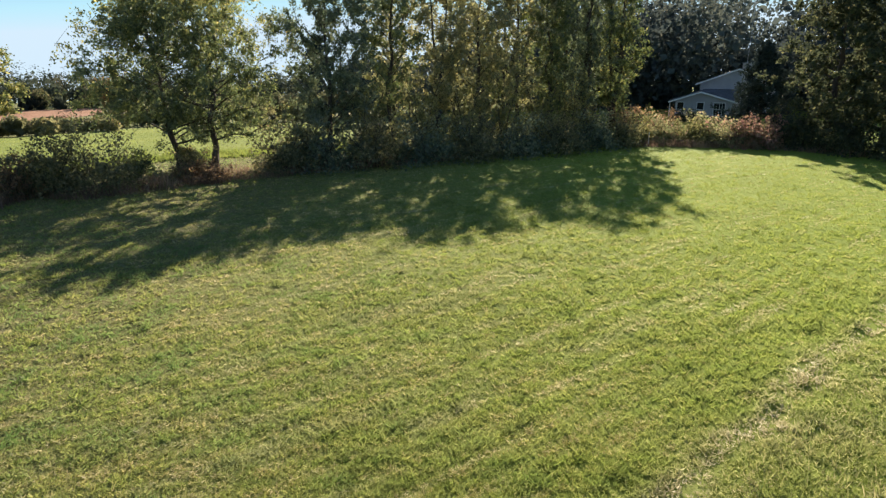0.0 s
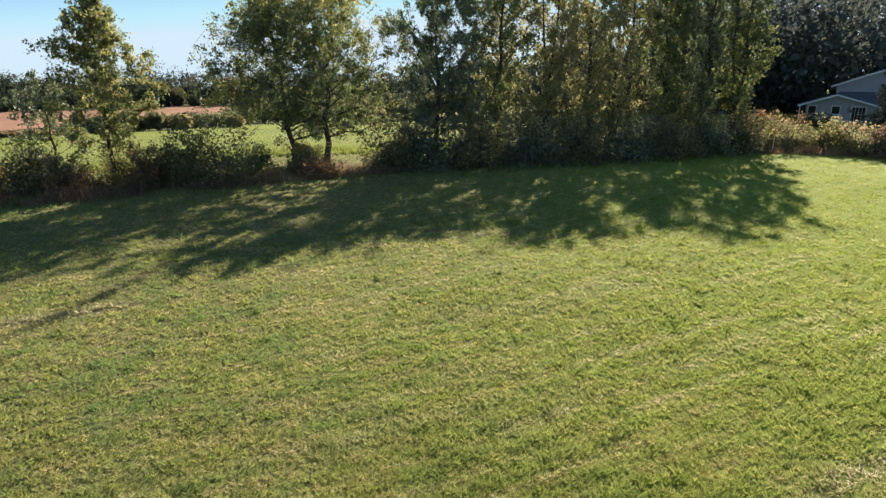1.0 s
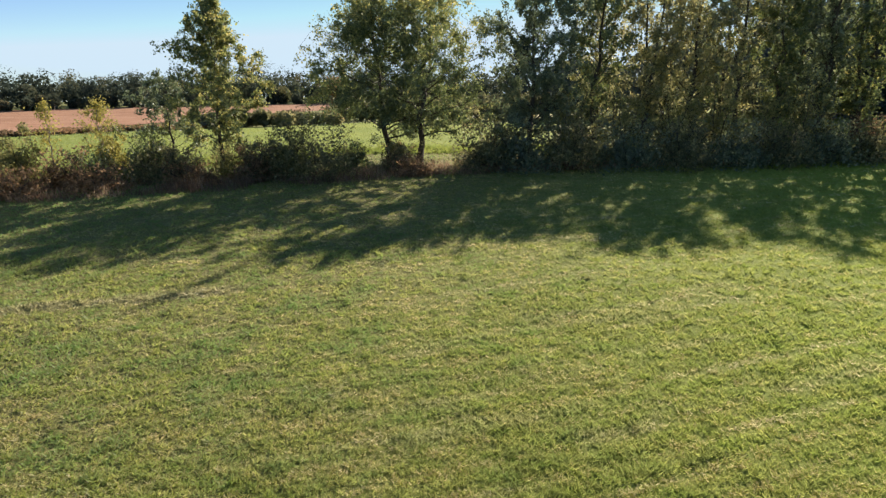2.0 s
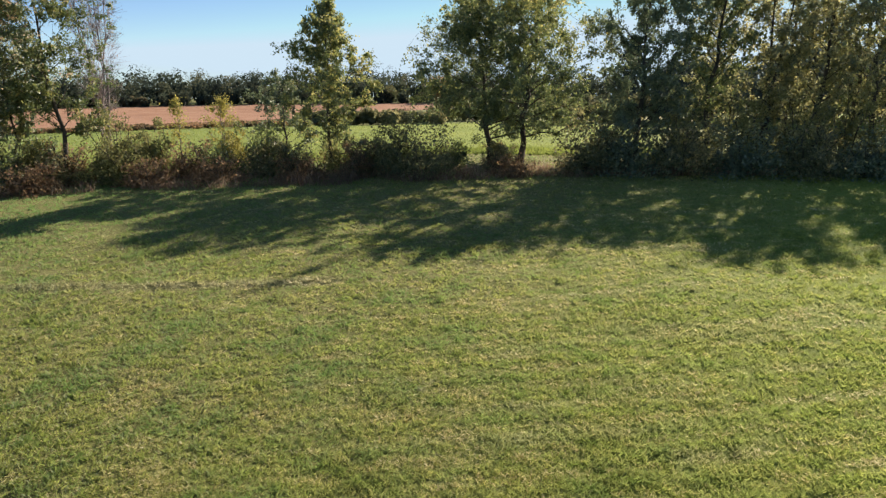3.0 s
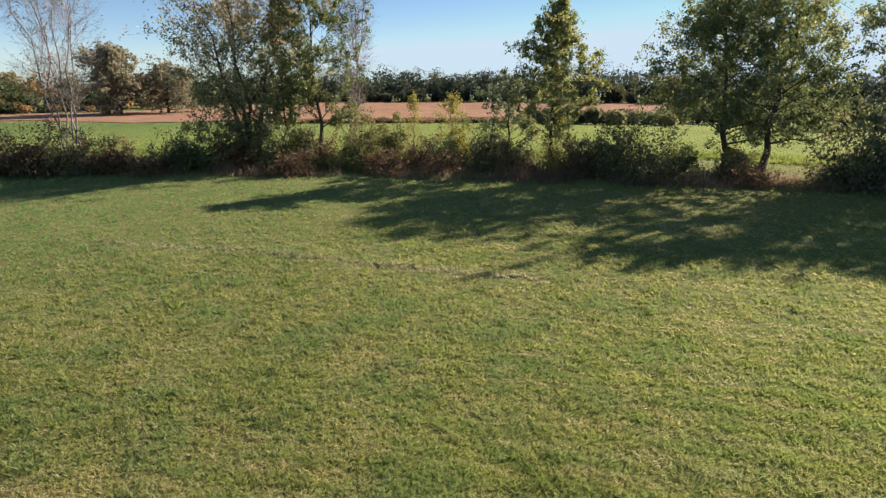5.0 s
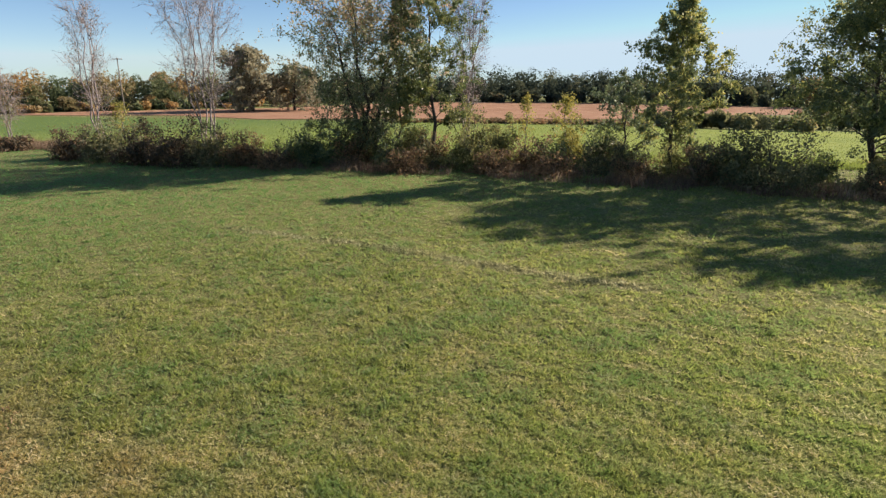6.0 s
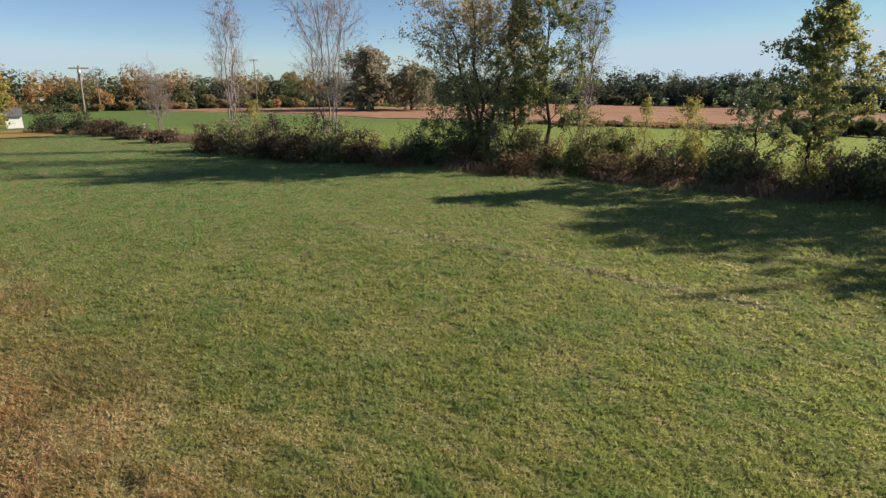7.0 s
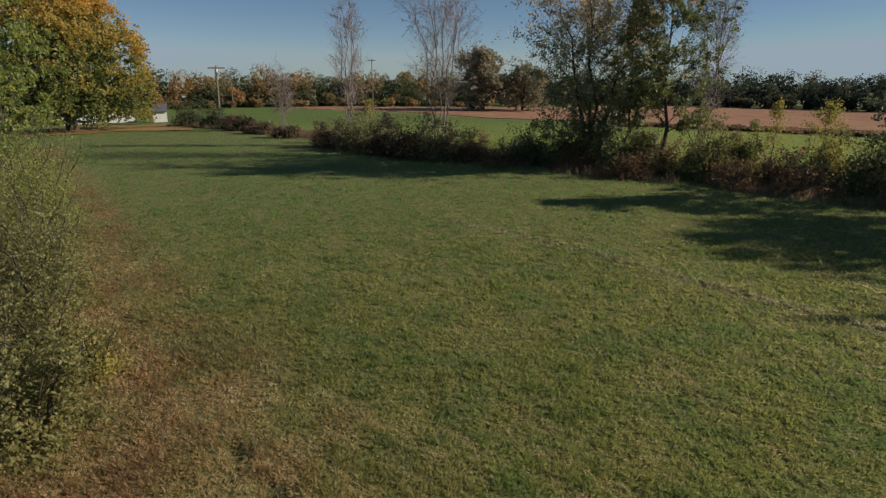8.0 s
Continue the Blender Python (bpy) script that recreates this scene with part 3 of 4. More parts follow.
# The hedgerow's trees.
plant("young_tree", "slender green broadleaf tree standing in the hedgerow", "tree", -30.4, 37.8,
      tree_meshes(11, 12.2, 4.4, 27000, 0.19, YELLOWING, clear=0.2, limbs=40, trunk_r=0.17, rise=0.42, shape="egg", twigs=5, clump=0.3, gather=0.6, hang=0.3))
plant("young_tree", "small dark green tree leaning beside a taller one", "tree", -34.0, 36.6,
      tree_meshes(25, 6.8, 2.6, 6000, 0.17, DARK, clear=0.1, limbs=24, trunk_r=0.1, rise=0.45, twigs=4, clump=0.2))
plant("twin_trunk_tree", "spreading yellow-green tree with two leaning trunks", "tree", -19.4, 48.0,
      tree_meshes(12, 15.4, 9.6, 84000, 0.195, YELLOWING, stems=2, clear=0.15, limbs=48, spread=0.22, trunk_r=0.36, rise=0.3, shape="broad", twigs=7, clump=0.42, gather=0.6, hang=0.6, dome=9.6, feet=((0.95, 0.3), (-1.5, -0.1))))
plant("locust_tree", "open-crowned green tree with thin branches in the hedgerow", "tree", -44.4, 25.4,
      tree_meshes(13, 14.2, 4.8, 25000, 0.18, GREEN, clear=0.2, limbs=40, trunk_r=0.17, rise=0.6, shape="round", twigs=5, clump=0.3, gather=0.7))
plant("thin_tree", "thin young green tree in the hedgerow", "tree", -46.9, 23.7,
      tree_meshes(14, 12.0, 2.8, 7000, 0.2, YELLOWING, clear=0.2, limbs=28, trunk_r=0.09, rise=0.7, shape="round", twigs=3, clump=0.2))
plant("many_stemmed_tree", "dark green many-stemmed tree with browning top leaves", "tree", -48.0, 21.0,
      tree_meshes(15, 13.6, 7.8, 31000, 0.18, BRONZE, stems=5, clear=0.10, limbs=24, spread=0.5, trunk_r=0.22, rise=0.5, twigs=5, clump=0.42, gather=0.6, tips=0.7))
BARE = dict(leaf=0.12, leaf_mat=RUSSET, limbs=18, rise=0.85, shape="round", twigs=6, clump=0.25, bark=PALE_BARK, sides=4, fine=True)
plant("bare_tree", "bare grey-stemmed tree with several upright trunks", "tree", -44.8, 29.0,
      tree_meshes(16, 15.6, 2.6, 500, stems=5, clear=0.3, spread=0.5, trunk_r=0.12, **BARE), "bare trees")
plant("bare_tree", "tall bare tree fanning out from one base", "tree", -56.3, 9.7,
      tree_meshes(17, 17.0, 5.6, 1500, stems=6, clear=0.25, spread=0.42, trunk_r=0.085, **BARE), "bare trees")
plant("bare_tree", "bare tree with thin twigs above dark shrubs", "tree", -65.8, 1.3,
      tree_meshes(18, 14.2, 3.0, 900, stems=4, clear=0.25, spread=0.28, trunk_r=0.085, **{**BARE, "twigs": 5}), "bare trees")
plant("bare_sapling", "small bare sapling at the field's edge", "tree", -90.4, -7.5,
      tree_meshes(19, 8.2, 3.6, 900, stems=4, clear=0.2, spread=0.4, trunk_r=0.05, **{**BARE, "limbs": 14, "twigs": 5, "rise": 0.6, "leaf": 0.16}), "bare trees")
for n, (x, y, h, r, s) in enumerate([(-44.0, 35.0, 5.2, 1.6, 21), (-38.7, 34.8, 5.3, 2.0, 22), (-67.9, 3.7, 4.5, 1.4, 23)]):
    plant("yellow_sapling", "slim sapling with bright golden-yellow leaves", "sapling", x, y,
          tree_meshes(s, h, r, 1200 + 700 * (n == 1), 0.16, GOLD, clear=0.12, limbs=18, trunk_r=0.05, rise=0.8, shape="column", twigs=3, clump=0.28, bark=PALE_BARK, sides=5), "yellow saplings")

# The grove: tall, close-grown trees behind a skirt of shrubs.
GROVE = [(-9.8, 52.4, 13.4, 5.3, DARK, 31, 1), (-5.0, 61.0, 17.0, 4.8, GREEN, 32, 1), (-0.4, 63.4, 17.4, 4.4, LIT_GROVE, 33, 2), (3.6, 65.4, 17.2, 4.2, LIT_GROVE, 34, 1), (8.0, 67.0, 17.6, 4.4, LIT_GROVE, 35, 1),
         (11.8, 68.6, 18.2, 4.4, GREEN, 36, 2), (16.2, 70.4, 18.8, 4.4, DARK, 37, 2), (19.4, 70.6, 18.2, 4.2, GREEN, 38, 3), (1.6, 71.5, 19.0, 5.0, LIT_GROVE, 39, 2), (7.4, 73.0, 19.2, 5.0, GREEN, 40, 1), (15.0, 76.0, 20.0, 5.2, DARK, 48, 1), (-5.4, 68.0, 17.0, 4.6, LIT_GROVE, 49, 1)]
WORDS = {"dark_leaves": "tall dark green tree in the dense grove", "green_leaves": "tall green tree in the dense grove", "glare_lightened_leaves": "tall yellowing tree in the dense grove"}
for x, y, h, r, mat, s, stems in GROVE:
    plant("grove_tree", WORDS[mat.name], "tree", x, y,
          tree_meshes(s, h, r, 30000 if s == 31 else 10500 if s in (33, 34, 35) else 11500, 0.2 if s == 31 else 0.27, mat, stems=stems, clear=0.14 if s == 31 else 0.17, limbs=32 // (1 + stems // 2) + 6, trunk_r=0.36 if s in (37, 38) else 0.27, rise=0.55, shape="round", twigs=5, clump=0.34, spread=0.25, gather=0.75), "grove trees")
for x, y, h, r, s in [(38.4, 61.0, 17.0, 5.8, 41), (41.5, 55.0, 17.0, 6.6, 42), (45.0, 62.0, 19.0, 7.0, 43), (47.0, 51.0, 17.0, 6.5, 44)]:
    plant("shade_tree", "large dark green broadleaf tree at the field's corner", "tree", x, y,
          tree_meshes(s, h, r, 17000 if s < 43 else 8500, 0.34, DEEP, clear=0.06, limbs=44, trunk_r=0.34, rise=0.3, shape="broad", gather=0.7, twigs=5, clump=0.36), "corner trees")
plant("spruce", "dark blue-green spruce beside the house", "tree", 37.0, 71.2,
      tree_meshes(45, 10.4, 5.2, 24000, 0.36, NEEDLES, clear=0.03, limbs=100, trunk_r=0.2, rise=-0.15, shape="cone", twigs=6, clump=0.24, aspect=0.3), foliage="needles")
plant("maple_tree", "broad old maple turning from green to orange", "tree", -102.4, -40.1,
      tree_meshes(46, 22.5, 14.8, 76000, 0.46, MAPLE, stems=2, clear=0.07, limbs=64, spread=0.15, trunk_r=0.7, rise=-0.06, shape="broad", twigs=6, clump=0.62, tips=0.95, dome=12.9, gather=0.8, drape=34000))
plant("edge_tree", "leafy green tree rising from the margin thicket", "tree", -47.0, -22.6,
      tree_meshes(47, 13.6, 5.4, 15000, 0.24, LIME, clear=0.08, limbs=38, trunk_r=0.2, rise=0.5, twigs=5, clump=0.28))

# Shrubs: x, y, height, spread, leaves, seed.
def shrub(x, y, h, r, mat, seed, label, group, leaves=3600, leaf=0.2, name="shrub", clump=0.2, dense=36):
    """A many-stemmed bush, leafy down to the ground, with an uneven top."""
    rng = np.random.default_rng(seed)
    paths, tips = skeleton_of(rng, h, r, 5, 0.1, 5, 0.7, 0.6, "round", 0.045, 2)
    n = 170
    d = unit(rng.normal(0, 1, (n, 3)))
    d[:, 2] = np.abs(d[:, 2])
    lobes = 0.78 + 0.34 * np.sin(3 * np.arctan2(d[:, 1], d[:, 0]) + seed) * np.sin(4 * d[:, 2] + seed) + rng.normal(0, 0.10, n)
    body = d * (r, r, h * 0.86) * (lobes * rng.uniform(0.25, 1, n) ** 0.33)[:, None]
    spots = np.concatenate([body, tips[rng.integers(0, len(tips), 60)]])
    spots = np.where(np.hypot(spots[:, 0], spots[:, 1])[:, None] > 1.4 * r, spots * 0.75, spots)
    spots[:, 2] = np.clip(spots[:, 2], 0.12, 1.15 * h)
    pick = rng.integers(0, len(spots), leaves)
    shade = rng.uniform(0, 1, len(spots))[pick] * 0.55 + rng.uniform(0, 1, leaves) * 0.45
    c = spots[pick] + rng.normal(0, 1, (leaves, 3)) * clump * max(r / 2.2, 0.6)
    # The innermost leaves are broader, with tint halved to paint shade inside.
    shade_core = leaves // dense if dense else 0
    c[:shade_core] = unit(rng.normal(0, 1, (shade_core, 3))) * rng.uniform(0, 1, (shade_core, 1)) ** 0.5 * (0.66 * r, 0.66 * r, 0.36 * h) + (0, 0, 0.36 * h)
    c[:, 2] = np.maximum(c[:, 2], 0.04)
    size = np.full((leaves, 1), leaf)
    size[:shade_core] *= 1.8
    shade[:shade_core] *= 0.5
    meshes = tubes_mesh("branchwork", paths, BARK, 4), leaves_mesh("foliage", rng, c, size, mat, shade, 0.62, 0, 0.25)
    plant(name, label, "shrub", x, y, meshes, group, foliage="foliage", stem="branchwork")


HEDGE = [(-35.1, 35.6, 3.6, 2.5, GREEN, 60), (-23.3, 40.0, 3.9, 3.7, SHRUB, 61), (-27.6, 38.4, 2.2, 2.0, SHRUB, 62), (-19.9, 47.4, 1.7, 1.0, THICKET, 63), (-41.2, 27.2, 4.3, 2.5, THICKET, 64),
         (-40.4, 29.6, 3.7, 1.8, THICKET, 65), (-47.0, 25.2, 3.2, 1.8, GREEN, 66), (-48.0, 21.0, 3.6, 2.1, SHRUB, 67), (-49.8, 16.6, 3.0, 2.3, GREEN, 68), (-48.4, 19.0, 3.4, 2.5, GREEN, 69),
         (-38.4, 35.2, 2.6, 1.7, GOLD, 70), (-25.6, 39.0, 3.4, 2.4, SHRUB, 71), (-31.8, 35.2, 1.9, 2.0, SHRUB, 78)]
for x, y, h, r, mat, s in HEDGE:
    shrub(x, y, h, r, mat, s, "dark green hedgerow shrub with yellowing tips" if mat is not GOLD else "golden yellow hedgerow shrub", "hedgerow shrubs", 5000, 0.18)
FILL = [(-18.4, 44.6), (-22.0, 43.2), (-26.6, 36.4), (-29.0, 36.6), (-33.2, 33.4), (-36.8, 31.6), (-37.4, 29.6), (-39.6, 26.0), (-43.4, 23.6), (-44.4, 20.4), (-46.4, 18.2), (-46.2, 22.6), (-50.6, 14.4), (-42.8, 27.4), (-43.8, 24.6)]
for n, (x, y) in enumerate(FILL):
    shrub(x - 0.6, y + 1.0, 1.7 + 0.25 * (n % 4), 2.0, (SHRUB, GREEN, RUSSET, THICKET)[n % 4], 140 + n, "scrubby shrub filling the hedgerow", "hedgerow shrubs", 2600, 0.175)
for x, y, h, r, s in [(-34.9, 30.6, 1.2, 2.4, 72), (-30.5, 34.4, 1.2, 2.1, 73), (-38.2, 27.2, 1.2, 2.2, 74), (-42.6, 21.8, 1.2, 2.2, 75), (-17.2, 43.4, 0.9, 2.2, 76), (-49.5, 13.4, 1.1, 2.0, 77)]:
    shrub(x, y, h, r, RUSSET, s, "low russet bramble thicket at the hedgerow's foot", "brambles", 2600, 0.17, "bramble")
SKIRT = [(-12.6, 47.4, 3.2, 3.0, 80), (-11.4, 50.2, 4.2, 3.4, 154), (-9.6, 48.2, 3.6, 3.4, 81), (-5.6, 50.0, 3.6, 3.6, 82), (-1.4, 51.8, 3.4, 3.6, 83), (2.8, 53.6, 3.2, 3.6, 84), (7.0, 55.6, 3.0, 3.4, 85), (11.0, 57.8, 3.0, 3.4, 86), (14.8, 60.2, 3.2, 3.2, 87), (18.2, 62.2, 3.4, 2.8, 88)]
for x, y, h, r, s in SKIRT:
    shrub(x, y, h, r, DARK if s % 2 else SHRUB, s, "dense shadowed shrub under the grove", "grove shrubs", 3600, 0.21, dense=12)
# Taller, looser growth between the skirt and the trunks.
for x, y, h, r, s in [(-6.6, 54.4, 6.6, 2.8, 89), (-2.2, 56.4, 7.4, 3.0, 150), (2.0, 58.4, 6.6, 2.8, 151), (5.8, 60.0, 7.6, 3.0, 152), (9.8, 61.8, 6.4, 2.8, 153), (13.4, 63.6, 7.2, 2.8, 155)]:
    shrub(x, y, h, r, THICKET, s, "tall loose grey-green bush among the grove's trunks", "grove bushes", 4000, 0.2, dense=40)
# Bushes in shade-darkened leaf colour fill the gaps behind the trunks.
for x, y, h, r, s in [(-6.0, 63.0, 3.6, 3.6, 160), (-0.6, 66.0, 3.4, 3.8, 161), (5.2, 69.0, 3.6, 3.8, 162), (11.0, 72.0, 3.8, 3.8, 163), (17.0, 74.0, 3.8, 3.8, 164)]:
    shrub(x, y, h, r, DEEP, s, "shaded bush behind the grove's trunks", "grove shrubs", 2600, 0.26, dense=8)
MOUND = [(-64.6, -0.9, 2.3, 2.2, RUSTDARK, 90), (-61.2, 1.7, 3.2, 2.5, SHRUB, 91), (-58.0, 4.2, 2.7, 2.3, RUSTDARK, 92), (-55.6, 6.6, 3.4, 2.8, RUSTDARK, 93), (-54.2, 9.2, 3.0, 2.5, SHRUB, 109), (-52.8, 11.6, 2.3, 2.1, RUSSET, 94), (-62.6, 3.4, 2.6, 2.4, GREEN, 113)]
for x, y, h, r, mat, s in MOUND:
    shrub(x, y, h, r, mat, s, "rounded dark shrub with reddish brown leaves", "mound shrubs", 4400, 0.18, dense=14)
for x, y, h, r, s in [(-108.2, -24.4, 3.2, 3.3, 95), (-101.8, -19.3, 2.6, 2.5, 96), (-91.5, -13.4, 1.4, 2.3, 97), (-84.0, -10.0, 1.1, 2.1, 98), (-96.5, -15.6, 1.5, 2.0, 99), (-76.5, -6.2, 0.9, 2.0, 100)]:
    shrub(x, y, h, r, DEEP if s < 97 else RUSTDARK, s, "low rounded shrub at the far field edge", "field edge shrubs", 3600, 0.23)
SUMACS = [(20.6, 65.4, 2.6, 2.4, THICKET, 101), (23.6, 65.0, 2.1, 2.4, SUMAC, 102), (26.6, 63.8, 2.1, 2.4, THICKET, 103), (29.0, 62.6, 2.3, 2.2, SUMAC, 104), (24.6, 69.5, 2.6, 2.8, RUSSET, 105), (30.4, 61.0, 2.5, 2.1, PINK, 106), (32.0, 60.2, 2.2, 1.8, PINK, 119), (28.6, 66.6, 2.6, 2.4, SUMAC, 107), (20.8, 69.0, 3.0, 2.6, RUSSET, 108), (33.4, 62.4, 2.6, 2.0, PINK, 118)]
for x, y, h, r, mat, s in SUMACS:
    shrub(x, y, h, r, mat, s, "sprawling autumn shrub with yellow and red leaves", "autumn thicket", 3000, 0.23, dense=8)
# The corner shrubs take the same leaf colour with shade put in.
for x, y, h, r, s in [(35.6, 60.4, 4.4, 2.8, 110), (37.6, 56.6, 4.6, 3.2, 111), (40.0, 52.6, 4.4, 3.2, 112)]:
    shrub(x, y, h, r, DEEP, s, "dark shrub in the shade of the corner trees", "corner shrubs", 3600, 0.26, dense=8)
NEAR = [(-13.1, -6.9, 2.3, 1.5, THICKET, 120), (-16.8, -8.2, 2.7, 1.8, THICKET, 121), (-21.1, -10.0, 3.1, 2.1, THICKET, 122), (-25.2, -11.8, 3.7, 2.3, THICKET, 123), (-29.7, -13.6, 4.6, 2.5, LIME, 124), (-35.0, -16.6, 5.0, 2.6, LIME, 125), (-40.5, -19.2, 5.4, 2.8, LIME, 126), (-15.6, -6.6, 1.3, 0.9, GOLD, 127)]
for x, y, h, r, mat, s in NEAR:
    shrub(x, y, h, r, mat, s, "small yellowing weed clump" if s == 127 else "unkempt grey-green shrub along the field margin", "margin shrubs", 5200 if s != 127 else 1200, 0.11, clump=0.2, dense=0)
plant("far_conifer", "dark tree standing alone beyond the green field", "tree", -25.1, 127.4,
      tree_meshes(130, 14.8, 4.4, 3200, 0.6, NEEDLES, clear=0.06, limbs=30, trunk_r=0.25, rise=0.5, shape="column", twigs=3, clump=0.6))
plant("brown_tree", "large brownish tree before the woods", "tree", -189.0, 45.6,
      tree_meshes(131, 16.6, 10.5, 15000, 0.72, DULL, clear=0.02, limbs=34, trunk_r=0.5, rise=0.45, shape="egg", twigs=5, clump=1.0, gather=0.8))
plant("brown_tree", "rounded dull olive-brown tree before the woods", "tree", -186.0, 57.5,
      tree_meshes(132, 10.5, 8.5, 8000, 0.7, DULL, clear=0.02, limbs=26, trunk_r=0.4, rise=0.4, shape="broad", twigs=4, clump=1.0, gather=0.8))


# ---------------------------------------------------------------- woods, far shrubs, grass: what nobody could count
def wood(name, label, seed, spots, leaf, per_tree, mat, group_tint=0.6, inside=150, inner_shade_size=1.5):
    """Many crowns with trunks, as one mass. spots: x, y, height, radius."""
    rng = np.random.default_rng(seed)
    cs, ts = [], []
    for x, y, h, r in spots:
        # A rounded crown with a few knobs, thickest with leaves on its upper side.
        n = per_tree
        d = unit(rng.normal(0, 1, (n, 3)) + (0, 0, 0.45))
        knob = unit(rng.normal(0, 1, (7, 3)) + (0, 0, 0.4))
        swell = 0.72 + 0.34 * np.max(d @ knob.T, axis=1) ** 6
        c = d * (r, r, 0.46 * h) * (swell * rng.uniform(0.6, 1, n) ** 0.5)[:, None]
        c[:, 2] = np.maximum(c[:, 2] + 0.5 * h, 0.3)
        cs.append(c + (x, y, float(land(x, y))))
        ts.append(np.clip(rng.uniform(0, 1) * group_tint + rng.uniform(0, 1, n) * (1 - group_tint), 0, 1))
    leaves = leaves_mesh(name, rng, np.concatenate(cs), leaf, mat, np.concatenate(ts), 0.75)
    # Broad inner leaves, tinted dark for shade, keep the wood from being seen through.
    inner, it, many = [], [], min(inside, 2 * per_tree // 5)
    for (x, y, h, r), t in zip(spots, ts):
        c = unit(rng.normal(0, 1, (many, 3))) * rng.uniform(0, 1, (many, 1)) ** 0.5 * (0.76 * r, 0.76 * r, 0.44 * h) + (0, 0, 0.40 * h)
        c[:, 2] = np.maximum(c[:, 2], 0.4)
        inner.append(c + (x, y, float(land(x, y))))
        it.append(np.clip(np.resize(t, many) - 0.1, 0, 1))
    inner_shade = leaves_mesh(name, rng, np.concatenate(inner), min(2.5 * leaf, inner_shade_size), mat, np.concatenate(it), 0.8)
    bm = bmesh.new()
    bm.from_mesh(leaves), bm.from_mesh(inner_shade)
    bm.to_mesh(leaves)
    bm.free()
    bpy.data.meshes.remove(inner_shade)
    return tagged(new(name, leaves), label, "woods", kind="stuff")


def belt(seed, left0, left1, d0, d1, h0, h1, step, rows, wide=0.42):
    rng = np.random.default_rng(seed)
    out = []
    for k in range(rows):
        d = d0 + (d1 - d0) * k / max(rows - 1, 1)
        for a in np.arange(left0, left1, math.degrees(step / d)):
            dd, aa, h = d + rng.normal(0, 2), math.radians(a + rng.normal(0, 0.3)), rng.uniform(h0, h1) * (0.72 + 0.5 * float(rolling(a, k * 7.0, 3.0, seed)))
            out.append((-math.sin(aa) * dd, math.cos(aa) * dd, h, h * wide * rng.uniform(0.8, 1.2)))
    return out


wood("dark_woods", "dark green woods along the far side of the fields", 201, belt(1, 12, 74, 240, 256, 9, 13.2, 6, 2) + belt(21, 12, 76, 288, 288, 11, 14.2, 6, 1) + belt(23, 12, 74, 234, 236, 2.5, 6.5, 3.2, 1, 0.55) + belt(25, 12, 76, 300, 300, 6.5, 8.0, 8.0, 1, 1.1), 0.56, 290, WOODLAND, 0.8)
wood("autumn_woods", "woods in orange and brown autumn colour on the skyline", 202, belt(2, 74, 118, 224, 246, 7.8, 12.2, 6, 2) + belt(22, 74, 118, 218, 219, 3, 7, 4, 1, 0.6) + belt(24, 72, 119, 284, 284, 11, 13.6, 6, 1) + [(-112.0, 206.0, 11.0, 4.6), (-140.0, 188.0, 10.0, 4.2), (-128.0, 197.0, 7.0, 4.0)] + [(-222.8, -24.4, 15.5, 5.2), (-224.0, -14.0, 12.5, 5.0), (-216.0, -60.0, 14.0, 6.0)], 0.5, 480, AUTUMN, 0.85)
wood("house_woods", "tall dark woods behind the house", 203, belt(3, -54, -28.2, 122, 150, 21, 27, 5, 3, 0.3) + belt(35, -28.2, -24.4, 124, 150, 11.5, 14.5, 5, 3, 0.36) + belt(36, -24.4, -8, 122, 150, 23, 29, 5, 3, 0.3) + belt(38, -23.8, -8, 162, 162, 26, 32, 5.5, 1, 0.42) + belt(33, -54, -8, 125, 126, 4, 8, 4, 1, 0.5), 0.55, 750, TALLWOOD, 0.75, 300, 1.5)
wood("back_woods", "mixed trees behind the grove", 204, belt(4, -14, 8, 118, 132, 10, 15, 4.5, 2), 0.7, 560, TALLWOOD)
wood("field_hedge", "dark low hedge between the green and brown fields", 205, belt(5, 29, 41, 107, 111, 1.9, 3.3, 2.2, 2, 0.8) + belt(7, 8, 29, 122, 128, 4, 8.0, 3.2, 2, 0.5), 0.45, 260, SHRUB)
wood("field_strip", "low dull weeds between the green and brown fields", 207, belt(6, 40, 64, 106, 109, 0.35, 0.8, 1.1, 3, 1.6), 0.3, 90, RUSSET)
wood("skyline_shrubs", "dull shrubs along the foot of the autumn woods", 206, belt(8, 78, 116, 214, 217, 1.4, 3.0, 2.4, 1, 0.9), 0.6, 120, AUTUMN, 0.8)

HEDGELINE = np.array([(-112.0, -29.0), (-88.0, -11.5), (-70.0, -0.8), (-51.3, 12.6), (-45.4, 16.6), (-39.0, 24.4), (-25.7, 34.4), (-16.0, 43.0), (-4.0, 50.4), (17.7, 62.3), (32.0, 60.2), (40.0, 52.6)])


def along(rng, line, n, near, far):
    """Random spots beside a polyline, between two distances to its left."""
    seg = np.diff(line, axis=0)
    length = np.hypot(*seg.T)
    k = rng.choice(len(seg), n, p=length / length.sum())
    s, o = rng.uniform(0, 1, n), rng.uniform(near, far, n)
    left = np.stack([-seg[:, 1], seg[:, 0]], 1) / length[:, None]
    p = line[:-1][k] + seg[k] * s[:, None] + left[k] * o[:, None]
    return p[:, 0], p[:, 1]


